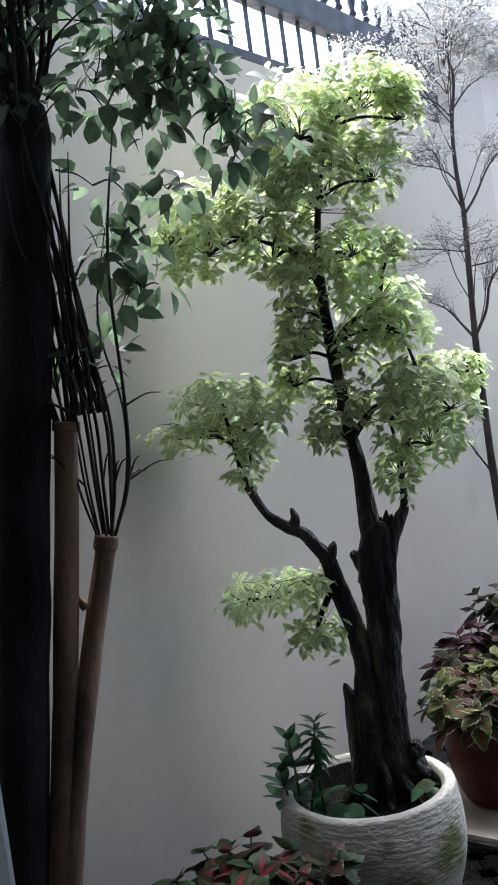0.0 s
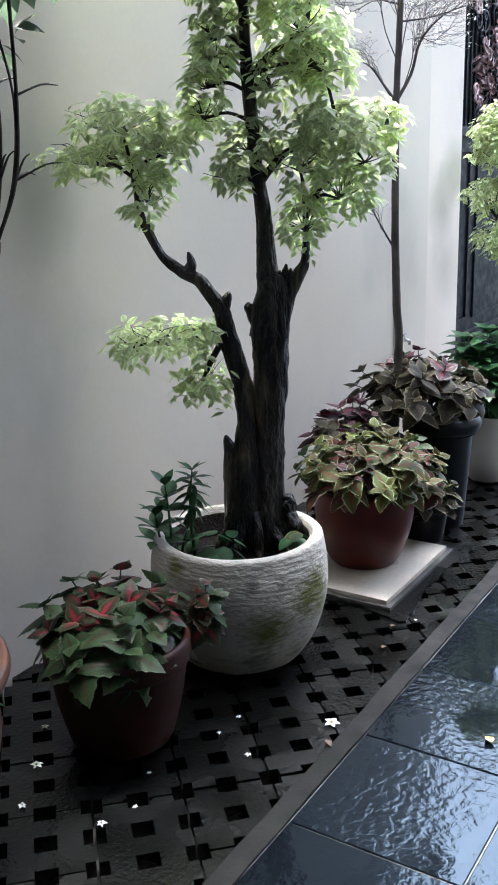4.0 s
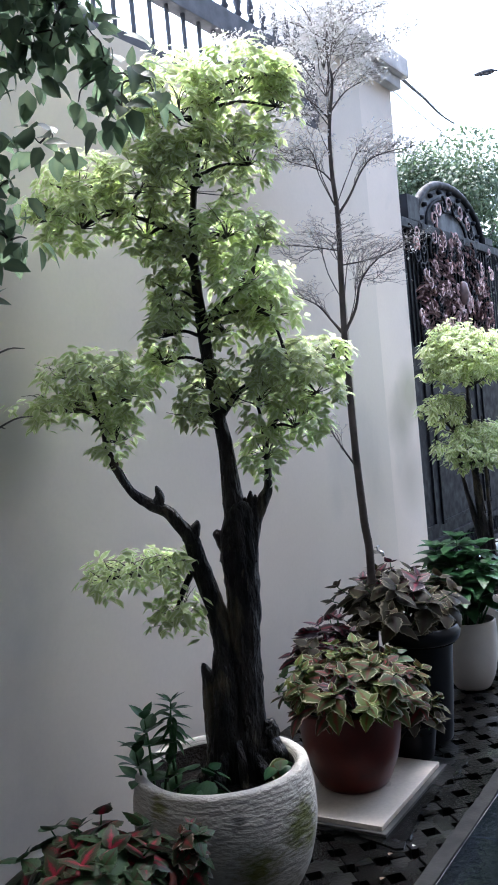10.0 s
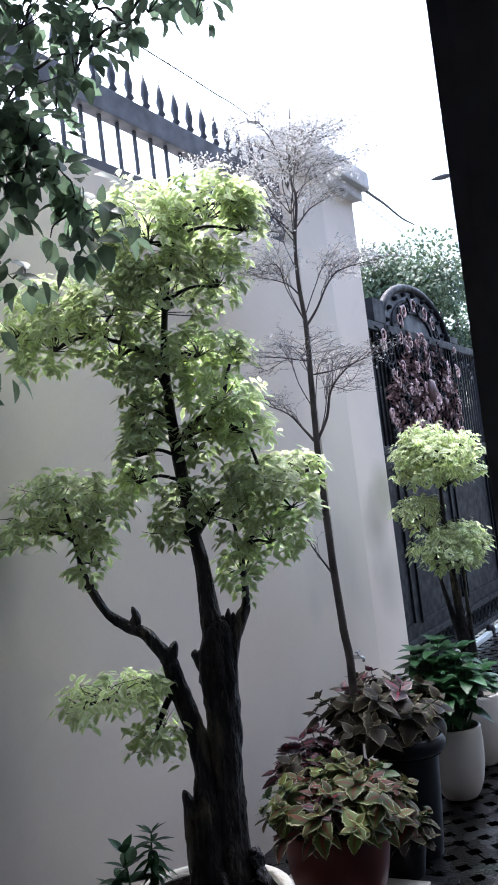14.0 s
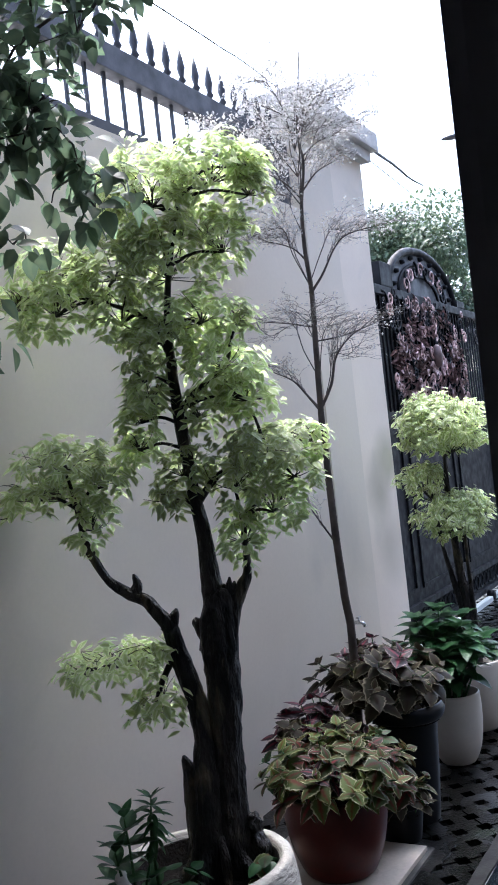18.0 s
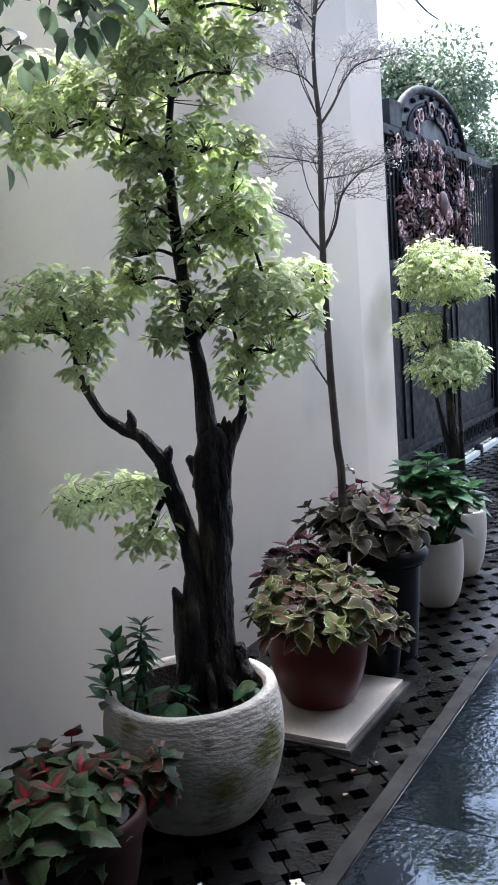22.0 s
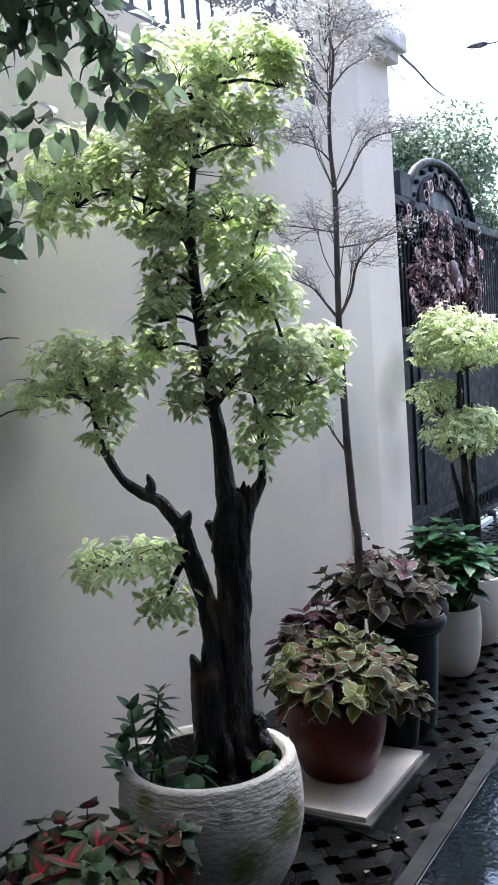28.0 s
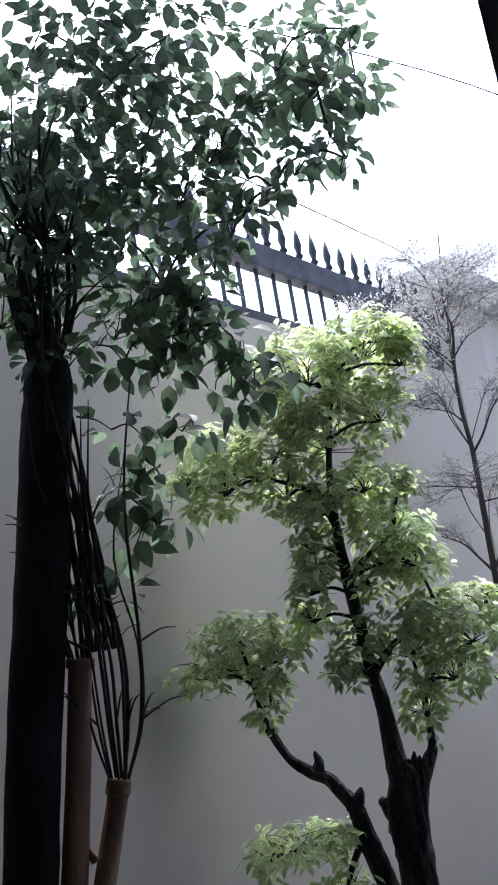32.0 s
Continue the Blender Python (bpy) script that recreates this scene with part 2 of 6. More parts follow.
M["slab_edge"] = pmat("grey_mortar", (0.06, 0.056, 0.052), (0.025, 0.024, 0.022), 9, 110, (0.5, 0.9), 0.4, 0.004)
M["terracotta"] = pmat("dull_terracotta", (0.090, 0.035, 0.019), (0.050, 0.021, 0.013), 4, 90, (0.3, 0.55), 0.2, 0.003, stain=((0.06, 0.045, 0.03), 4, 0.52, 0.8))
M["brown_pot"] = pmat("brown_clay", (0.036, 0.0075, 0.005), (0.018, 0.0055, 0.004), 5, 90, (0.45, 0.65), 0.2, 0.003, spec=0.25, stain=((0.07, 0.03, 0.02), 9, 0.68, 0.9))
M["red_pot"] = pmat("oxblood_glazed_clay", (0.085, 0.011, 0.007), (0.055, 0.008, 0.006), 5, 80, (0.3, 0.5), 0.15, 0.002, spec=0.3, stain=((0.04, 0.012, 0.01), 9, 0.58, 0.8))
M["black_pot"] = pmat("black_plastic", (0.007, 0.008, 0.011), (0.004, 0.0045, 0.006), 5, 120, (0.3, 0.5), 0.08, 0.001, spec=0.25)
M["smooth_white"] = pmat("smooth_white_pot", (0.62, 0.575, 0.505), (0.52, 0.48, 0.42), 3, 90, (0.35, 0.55), 0.08, 0.001, speck=0.06, stain=((0.24, 0.22, 0.18), 4, 0.62, 0.95))
M["rough_white"] = pmat("combed_white_cement", (0.47, 0.44, 0.38), (0.40, 0.375, 0.325), 4.5, 30, (0.7, 0.95), 0.9, 0.010, stretch=(1, 1, 3.0), speck=0.09, stain=((0.13, 0.125, 0.11), 7, 0.61, 0.72), spots=(((2.122, 1.337, 0.186), 0.085, (0.10, 0.105, 0.016)), ((2.247, 1.272, 0.254), 0.07, (0.11, 0.12, 0.02)), ((2.292, 1.265, 0.289), 0.065, (0.11, 0.12, 0.02)), ((2.32, 1.262, 0.22), 0.06, (0.13, 0.135, 0.03)), ((2.039, 1.603, 0.369), 0.04, (0.17, 0.17, 0.05)), ((2.089, 1.372, 0.335), 0.025, (0.12, 0.115, 0.10)), ((2.06, 1.45, 0.26), 0.02, (0.14, 0.13, 0.115)), ((2.112, 1.347, 0.06), 0.07, (0.11, 0.11, 0.075)), ((2.25, 1.29, 0.06), 0.06, (0.11, 0.12, 0.06))))
M["bark"] = pmat("dark_wet_bark", (0.024, 0.019, 0.016), (0.004, 0.0034, 0.0032), 16, 60, (0.25, 0.8), 1.0, 0.03, spec=0.4, stretch=(1, 1, 0.35), stain=((0.11, 0.09, 0.055), 11, 0.59, 0.70), contrast=(0.38, 0.60))
M["twig"] = pmat("dark_twig", (0.044, 0.035, 0.028), (0.018, 0.015, 0.012), 20, 90, (0.6, 0.9), 0.5, 0.004)
M["cane"] = pmat("brown_cane_bark", (0.31, 0.195, 0.12), (0.14, 0.092, 0.062), 6, 70, (0.6, 0.9), 0.6, 0.008, stretch=(1, 1, 0.5), stain=((0.028, 0.022, 0.018), 7, 0.55, 0.72))
M["cane_dark"] = pmat("dark_trunk_bark", (0.028, 0.029, 0.032), (0.011, 0.0115, 0.0125), 9, 60, (0.7, 0.95), 0.7, 0.01, spec=0.15, stretch=(1, 1, 0.4))
M["thin_bark"] = pmat("grey_brown_bark", (0.085, 0.066, 0.055), (0.045, 0.036, 0.032), 12, 80, (0.6, 0.9), 0.5, 0.004)
M["pale_twig"] = pmat("pale_grey_twig", (0.22, 0.195, 0.185), (0.12, 0.105, 0.10), 15, 80, (0.6, 0.9), 0.3, 0.003)
M["bonsai_leaf"] = leafmat("variegated_leaf", (0.48, 0.57, 0.25), (0.61, 0.69, 0.37), (0.84, 0.87, 0.67), (0.55, 1.0), (0.05, 0.5), 0.5, 0.5, 0.45)
M["topiary_leaf"] = leafmat("pale_variegated_leaf", (0.36, 0.44, 0.17), (0.52, 0.59, 0.28), (0.84, 0.86, 0.66), (0.45, 0.9), (0.05, 0.45), 0.5, 0.5, 0.4)
M["canopy_leaf"] = leafmat("green_climber_leaf", (0.14, 0.19, 0.115), (0.115, 0.165, 0.105), (0.115, 0.165, 0.105), rough=0.4, through_light=0.6, vary=0.5, veins=0.04)
M["thin_leaf"] = leafmat("pale_tiny_leaf", (0.46, 0.45, 0.43), (0.52, 0.51, 0.50), (0.6, 0.6, 0.58), rough=0.6, through_light=0.4, vary=0.3)
M["tree_leaf"] = leafmat("far_tree_leaf", (0.075, 0.11, 0.06), (0.09, 0.13, 0.072), (0.12, 0.16, 0.10), rough=0.4, through_light=0.35, vary=0.5)
M["coleus_red"] = leafmat("crimson_coleus_leaf", (0.22, 0.016, 0.033), (0.030, 0.030, 0.016), (0.055, 0.095, 0.045), (0.7, 1.0), (0.26, 0.62), 0.4, 0.12, 0.5, grain=24, taper=0.6, gloss=0.18, ragged=1.0, veins=0.12)
M["coleus_green"] = leafmat("green_bronze_coleus_leaf", (0.085, 0.026, 0.014), (0.050, 0.066, 0.019), (0.36, 0.34, 0.21), (0.74, 0.98), (0.0, 0.4), 0.48, 0.22, 0.6, grain=6, gloss=0.12, ragged=0.7, veins=0.06)
M["coleus_lime"] = leafmat("lime_coleus_leaf", (0.10, 0.050, 0.016), (0.085, 0.115, 0.030), (0.38, 0.38, 0.22), (0.74, 0.98), (0.0, 0.3), 0.48, 0.22, 0.6, grain=6, gloss=0.12, ragged=0.7, veins=0.06)
M["coleus_pink"] = leafmat("pink_edged_coleus_leaf", (0.13, 0.022, 0.022), (0.040, 0.034, 0.018), (0.38, 0.28, 0.24), (0.74, 1.0), (0.0, 0.35), 0.5, 0.2, 0.5, grain=6, gloss=0.12, ragged=0.8, veins=0.06)
M["coleus_green_dark"] = leafmat("dark_green_coleus_leaf", (0.040, 0.022, 0.012), (0.030, 0.060, 0.023), (0.09, 0.13, 0.065), (0.8, 1.1), (0.0, 0.3), 0.42, 0.2, 0.6, grain=20, gloss=0.2, ragged=0.9, veins=0.12)
M["coleus_purple"] = leafmat("purple_coleus_leaf", (0.12, 0.014, 0.028), (0.020, 0.012, 0.014), (0.21, 0.155, 0.155), (0.74, 0.94), (0.05, 0.3), 0.5, 0.15, 0.4, grain=6, gloss=0.2, ragged=0.4, veins=0.06)
M["coleus_bronze"] = leafmat("bronze_coleus_leaf", (0.022, 0.014, 0.009), (0.026, 0.024, 0.013), (0.17, 0.15, 0.10), (0.74, 1.0), (0.1, 0.5), 0.5, 0.15, 0.5, grain=6, gloss=0.1, ragged=0.35, veins=0.06)
M["deep_green"] = leafmat("deep_green_leaf", (0.040, 0.100, 0.036), (0.024, 0.074, 0.026), (0.036, 0.090, 0.034), rough=0.36, through_light=0.2, vary=0.5, grain=6, gloss=0.22, veins=0.1)
M["petal"] = pmat("white_petal", (0.82, 0.82, 0.80), (0.74, 0.74, 0.72), 30, 90, (0.5, 0.7), 0.1, 0.001)
M["dry_leaf"] = pmat("yellow_fallen_leaf", (0.42, 0.36, 0.12), (0.3, 0.25, 0.08), 30, 90, (0.5, 0.7), 0.2, 0.001)
M["brown_leaf"] = pmat("brown_dried_leaf", (0.16, 0.09, 0.05), (0.09, 0.05, 0.03), 30, 90, (0.5, 0.8), 0.2, 0.001)
M["rubber"] = pmat("black_rubber", (0.008, 0.008, 0.010), (0.005, 0.005, 0.006), 20, 90, (0.5, 0.7), 0.1, 0.001, spec=0.15)
M["chrome"] = pmat("worn_chrome", (0.6, 0.6, 0.6), (0.45, 0.45, 0.45), 20, 90, (0.15, 0.35), 0.05, 0.001, metal=1.0)
M["ceiling"] = pmat("grey_soffit", (0.10, 0.098, 0.096), (0.08, 0.078, 0.076), 2, 60, (0.8, 0.95), 0.1, 0.002)
M["house"] = pmat("blocker_plaster", (0.12, 0.118, 0.116), (0.09, 0.088, 0.086), 2, 60, (0.8, 0.95), 0.15, 0.003)


# wet slate: rippled, nearly mirror-like where the water stands
def slate():
    m = bpy.data.materials.new("wet_black_slate")
    nt, n, l, p = links(m)
    tc = n.new("ShaderNodeTexCoord")
    oi = n.new("ShaderNodeObjectInfo")
    va = n.new("ShaderNodeVectorMath")
    va.operation = "MULTIPLY_ADD"
    va.inputs[1].default_value = (1, 1, 1)
    l.new(tc.outputs["Object"], va.inputs[0])
    l.new(oi.outputs["Location"], va.inputs[2])
    a = n.new("ShaderNodeTexNoise")
    a.inputs["Scale"].default_value, a.inputs["Detail"].default_value, a.inputs["Distortion"].default_value = 44, 3, 0.25
    b = n.new("ShaderNodeTexNoise")
    b.inputs["Scale"].default_value, b.inputs["Detail"].default_value = 3.5, 4
    for t in (a, b):
        l.new(va.outputs["Vector"], t.inputs["Vector"])
    wet = n.new("ShaderNodeMapRange")
    wet.inputs["From Min"].default_value, wet.inputs["From Max"].default_value = 0.36, 0.60
    l.new(b.outputs["Fac"], wet.inputs["Value"])
    r = n.new("ShaderNodeMapRange")
    r.inputs["To Min"].default_value, r.inputs["To Max"].default_value = 0.03, 0.12
    l.new(wet.outputs["Result"], r.inputs["Value"])
    l.new(r.outputs["Result"], p.inputs["Roughness"])
    c = n.new("ShaderNodeMix")
    c.data_type = "RGBA"
    c.inputs["A"].default_value, c.inputs["B"].default_value = (0.002, 0.003, 0.0045, 1), (0.006, 0.008, 0.011, 1)
    l.new(a.outputs["Fac"], c.inputs["Factor"])
    l.new(c.outputs["Result"], p.inputs["Base Color"])
    s = n.new("ShaderNodeMapRange")
    s.inputs["To Min"].default_value, s.inputs["To Max"].default_value = 0.12, 1.0
    l.new(wet.outputs["Result"], s.inputs["Value"])
    bp = n.new("ShaderNodeBump")
    bp.inputs["Distance"].default_value = 0.0026
    l.new(s.outputs["Result"], bp.inputs["Strength"])
    l.new(a.outputs["Fac"], bp.inputs["Height"])
    l.new(bp.outputs["Normal"], p.inputs["Normal"])
    p.inputs["Specular IOR Level"].default_value = 0.42
    p.inputs["Specular Tint"].default_value = (0.42, 0.70, 1.0, 1)
    return m


M["slate"] = slate()
rng = np.random.default_rng(7)
rnd = random.Random(11)


# ---- mesh helpers ----
def put(name, bm, material, parent=None, label="", smooth=True):
    me = bpy.data.meshes.new(name)
    bm.to_mesh(me)
    bm.free()
    if smooth:
        me.shade_smooth()
    me.materials.append(material)
    ob = new(name, me)
    if parent:
        ob.parent = parent
        ob.matrix_parent_inverse = parent.matrix_basis.inverted()
    if label:
        tagged(ob, label)
    return ob


def part(name, bm, material, parent, label="", smooth=True):
    return put(name, bm, material, parent, label, smooth)


def thing(name, x, y, z, label, category, group="", kind=""):
    ob = new(name)
    ob.location = (x, y, z)
    ob.empty_display_size = 0.1
    ob.matrix_basis = Matrix.Translation((x, y, z))
    return tagged(ob, label, category, group, kind)


def cuboid(x0, y0, z0, x1, y1, z1, bevel=0.0, bm=None):
    bm = bm or bmesh.new()
    vs = [bm.verts.new(c) for c in ((x0, y0, z0), (x1, y0, z0), (x1, y1, z0), (x0, y1, z0), (x0, y0, z1), (x1, y0, z1), (x1, y1, z1), (x0, y1, z1))]
    fs = [bm.faces.new([vs[i] for i in q]) for q in ((3, 2, 1, 0), (4, 5, 6, 7), (0, 1, 5, 4), (1, 2, 6, 5), (2, 3, 7, 6), (3, 0, 4, 7))]
    if bevel:
        bmesh.ops.bevel(bm, geom=list({e for f in fs for e in f.edges}), offset=bevel, segments=2, affect="EDGES", profile=0.7)
    return bm


def lathe(profile, seg=48, wob=0.0, cx=0.0, cy=0.0, cz=0.0, wave=9.0):
    """Turned body from (radius, height) pairs, with small unevenness."""
    bm = bmesh.new()
    rings = []
    for r, z in profile:
        ring = []
        for k in range(seg):
            a = 2 * math.pi * k / seg
            q = r
            if wob:
                q += wob * noise.noise(Vector((math.cos(a) * wave * 0.25, math.sin(a) * wave * 0.25, z * wave)))
            ring.append(bm.verts.new((cx + q * math.cos(a), cy + q * math.sin(a), cz + z)))
        rings.append(ring)
    for lo, hi in zip(rings, rings[1:]):
        for k in range(seg):
            bm.faces.new((lo[k], lo[(k + 1) % seg], hi[(k + 1) % seg], hi[k]))
    bm.faces.new(rings[0][::-1])
    bm.faces.new(rings[-1])
    return bm


def smooth_line(pts, sub):
    """Catmull-Rom through points of any width."""
    p = np.array(pts, float)
    if len(p) < 3 or sub < 2:
        return p
    q = np.vstack([2 * p[0] - p[1], p, 2 * p[-1] - p[-2]])
    out = []
    for i in range(1, len(q) - 2):
        for s in np.arange(sub) / sub:
            out.append(0.5 * (2 * q[i] + (q[i + 1] - q[i - 1]) * s + (2 * q[i - 1] - 5 * q[i] + 4 * q[i + 1] - q[i + 2]) * s**2 + (3 * q[i] - q[i - 1] - 3 * q[i + 1] + q[i + 2]) * s**3))
    out.append(p[-1])
    return np.array(out)


def tube(pts, seg=8, sub=4, knob=0.0, bm=None, freq=14.0, ridge=0.0):
    """A limb through (x, y, z, radius) points; knob: unevenness as a share of the radius."""
    bm = bm or bmesh.new()
    p = smooth_line(pts, sub)
    prev, normal = None, None
    for i, (x, y, z, r) in enumerate(p):
        r = max(r, 0.0006)
        t = Vector(p[min(i + 1, len(p) - 1)][:3] - p[max(i - 1, 0)][:3])
        t = t.normalized() if t.length > 1e-9 else Vector((0, 0, 1))
        if normal is None:
            normal = t.orthogonal().normalized()
        normal = (normal - t * normal.dot(t)).normalized()
        side = t.cross(normal)
        ring = []
        for k in range(seg):
            a = 2 * math.pi * k / seg
            d = normal * math.cos(a) + side * math.sin(a)
            q = r
            if knob:
                q *= 1 + knob * noise.noise((Vector((x, y, z * 0.5)) + d * 0.05) * freq) + knob * 0.5 * noise.noise((Vector((x, y, z)) + d * 0.04) * freq * 3)
            if ridge:
                u = noise.noise(Vector((math.cos(a) * 2.6, math.sin(a) * 2.6, z * 4.0)))
                q *= 1 + ridge * (0.5 - 2.2 * abs(u)) + 0.3 * ridge * noise.noise(Vector((math.cos(a) * 7, math.sin(a) * 7, z * 30)))
            ring.append(bm.verts.new(Vector((x, y, z)) + d * q))
        if prev:
            for k in range(seg):
                bm.faces.new((prev[k], prev[(k + 1) % seg], ring[(k + 1) % seg], ring[k]))
        else:
            bm.faces.new(ring[::-1])
        prev = ring
    bm.faces.new(prev)
    return bm


def leaf_shape(shape="lance", rows=4, fold=0.18, droop=0.25, teeth=0.0):
    """One leaf of unit length along +x: vertices, faces and (across, along) for each vertex."""
    vs, lf, fs = [(0, 0, 0)], [(0, 0)], []
    for i in range(1, rows):
        v = i / rows
        if shape == "lance":
            w = 0.24 * math.sin(math.pi * v**0.85)
        elif shape == "oval":
            w = 0.31 * math.sin(math.pi * v**0.75) ** 0.8
        elif shape == "needle":
            w = 0.13 * math.sin(math.pi * v**0.8)
        elif shape == "round":
            w = 0.35 * math.sin(math.pi * v**0.68) ** 1.1
        elif shape == "blade":
            w = 0.28 * math.sin(math.pi * v**0.78) ** 1.05 * (1 - 0.15 * v)
        elif shape == "ovate":
            w = 0.37 * math.sin(math.pi * v**0.70) ** 0.9 * (1 - 0.22 * v * v)
        else:
            w = 0.36 * math.sin(math.pi * v**0.66) ** 0.85
        w *= 1 + teeth * (1 if i % 2 else -1)
        z = -droop * v * v
        vs += [(v, w, z + fold * w), (v, 0, z), (v, -w, z + fold * w)]
        lf += [(1, v), (0, v), (-1, v)]
    vs.append((1, 0, -droop))
    lf.append((0.6, 1))
    fs += [(0, 2, 1), (0, 3, 2)]
    for i in range(rows - 2):
        a = 1 + 3 * i
        fs += [(a, a + 1, a + 4, a + 3), (a + 1, a + 2, a + 5, a + 4)]
    a, tip = 1 + 3 * (rows - 2), len(vs) - 1
    fs += [(a, a + 1, tip), (a + 1, a + 2, tip)]
    return np.array(vs, float), fs, np.array(lf, float)


def leaf_mesh(name, shape, places, ways, ups, sizes, material):
    """All leaves of a pad in one mesh."""
    vs, fs, lf = shape
    n, k = len(places), len(vs)
    x = ways / np.linalg.norm(ways, axis=1)[:, None]
    y = np.cross(ups, x)
    y /= np.linalg.norm(y, axis=1)[:, None] + 1e-9
    z = np.cross(x, y)
    co = places[:, None] + sizes[:, None, None] * (vs[None, :, :1] * x[:, None] + vs[None, :, 1:2] * y[:, None] + vs[None, :, 2:] * z[:, None])
    quads = [f for f in fs if len(f) == 4]
    tris = [f for f in fs if len(f) == 3]
    off = (np.arange(n) * k)[:, None, None]
    faces = (np.array(tris)[None] + off).reshape(-1, 3).tolist() + (np.array(quads)[None] + off).reshape(-1, 4).tolist()
    me = bpy.data.meshes.new(name)
    me.from_pydata(co.reshape(-1, 3).tolist(), [], faces)
    at = me.attributes.new("lf", "FLOAT2", "POINT")
    at.data.foreach_set("vector", np.tile(lf, (n, 1)).ravel())
    me.shade_smooth()
    me.materials.append(material)
    return me


def pad(name, c, count, size, shape, material, parent, hang=0.35, limit=2.04):
    """A clump of leaves in a flattened ball: c is x, y, z, radius, half height."""
    x, y, z, r, h = c
    d = rng.normal(size=(count, 3))
    d /= np.linalg.norm(d, axis=1)[:, None]
    rad = rng.uniform(0.06, 1.0, count) ** 0.42
    # lobes give the clump an uneven outline
    lobe = 1 + 0.22 * np.array([noise.noise(Vector(q) * 2.3 + Vector((x * 7, y * 7, z * 7))) for q in d])
    p = d * (rad * lobe)[:, None] * [r, r, h] + [x, y, z]
    keep = p[:, 1] < limit
    p, d = p[keep], d[keep]
    n = len(p)
    ways = d * [1.0, 1.0, 0.5] + rng.normal(size=(n, 3)) * 0.55
    ways[:, 2] -= hang * (1.1 - 0.6 * d[:, 2])
    ups = d * 0.5 + rng.normal(size=(n, 3)) * 0.45 + [0, 0, 0.9]
    sizes = size * rng.uniform(0.6, 1.25, n)
    ob = new(name, leaf_mesh(name, shape, p, ways, ups, sizes, material))
    ob.parent = parent
    ob.matrix_parent_inverse = parent.matrix_basis.inverted()
    ob["kind"] = "stuff"
    return ob


def tuft_pad(name, c, shoots, size, shape, material, parent, limit=2.04):
    """A clipped pad: leafy shoots over a dome, their leaves spread and drooping; c is x, y, z, radius, half height."""
    x, y, z, r, h = c
    d = rng.normal(size=(shoots, 3))
    d[:, 2] += 0.30
    d /= np.linalg.norm(d, axis=1)[:, None]
    lobe = 1 + 0.28 * np.array([noise.noise(Vector(q) * 2.8 + Vector((x * 9, y * 9, z * 9))) for q in d])
    tip = d * (rng.uniform(0.30, 1.0, shoots) ** 0.45 * lobe)[:, None] * [r, r, h] + [x, y, z]
    axis = d * [0.55, 0.55, 0.2] + rng.normal(size=(shoots, 3)) * 0.22 + [0, 0, 0.85]
    axis /= np.linalg.norm(axis, axis=1)[:, None]
    side = np.cross(axis, [0.31, 0.22, 0.92])
    side /= np.linalg.norm(side, axis=1)[:, None]
    other = np.cross(axis, side)
    turn = rng.uniform(0, 6.3, shoots)
    vigour = rng.uniform(0.75, 1.15, shoots)
    places, ways, ups, sizes = [], [], [], []
    for k in range(5):
        a = turn + k * 1.26 + rng.uniform(-0.3, 0.3, shoots)
        w = side * np.cos(a)[:, None] + other * np.sin(a)[:, None] + d * [0.45, 0.45, 0.0] + axis * (0.16 - 0.07 * k) + rng.normal(size=(shoots, 3)) * 0.15
        w[:, 2] -= 0.22
        places.append(tip - axis * 0.007 * k + rng.normal(size=(shoots, 3)) * 0.005)
        ways.append(w)
        ups.append(axis + rng.normal(size=(shoots, 3)) * 0.22)
        sizes.append(size * rng.uniform(0.8, 1.15, shoots) * vigour)
    places, ways, ups, sizes = (np.concatenate(q) for q in (places, ways, ups, sizes))
    keep = places[:, 1] < limit
    ob = new(name, leaf_mesh(name, shape, places[keep], ways[keep], ups[keep], sizes[keep], material))
    ob.parent = parent
    ob.matrix_parent_inverse = parent.matrix_basis.inverted()
    ob["kind"] = "stuff"
    return ob


def twigs(bm, base, c, count, r0, seed):
    """Fine twigs from a base point into a clump."""
    g = random.Random(seed)
    x, y, z, r, h = c
    for _ in range(count):
        a, q = g.uniform(0, 2 * math.pi), g.uniform(0.3, 0.95)
        end = Vector((x + r * q * math.cos(a), y + r * q * math.sin(a), z + h * g.uniform(-0.5, 0.7)))
        b = Vector(base)
        mid = b.lerp(end, 0.5) + Vector((g.uniform(-1, 1), g.uniform(-1, 1), g.uniform(-0.5, 1))) * r * 0.18
        tube([(*b, r0), (*mid, r0 * 0.7), (*end, r0 * 0.3)], 5, 3, 0.0, bm)
    return bm


LANCE = leaf_shape("lance", 4, 0.2, 0.25)
OVAL = leaf_shape("oval", 4, 0.2, 0.3)
BLADE = leaf_shape("blade", 5, -0.12, 0.34)
OVATE = leaf_shape("ovate", 11, -0.16, 0.34, 0.08)
BROAD_FLAT = leaf_shape("broad", 11, -0.12, 0.28, 0.06)
UPRIGHT = leaf_shape("lance", 6, 0.2, 0.2)
NARROW = leaf_shape("needle", 6, 0.2, 0.3)
LONG = leaf_shape("oval", 6, 0.25, 0.5)


# ---- setting ----
def struct(name, bm, material, label, category, smooth=False):
    return tagged(put(name, bm, material, None, "", smooth), label, category, "", "structure")


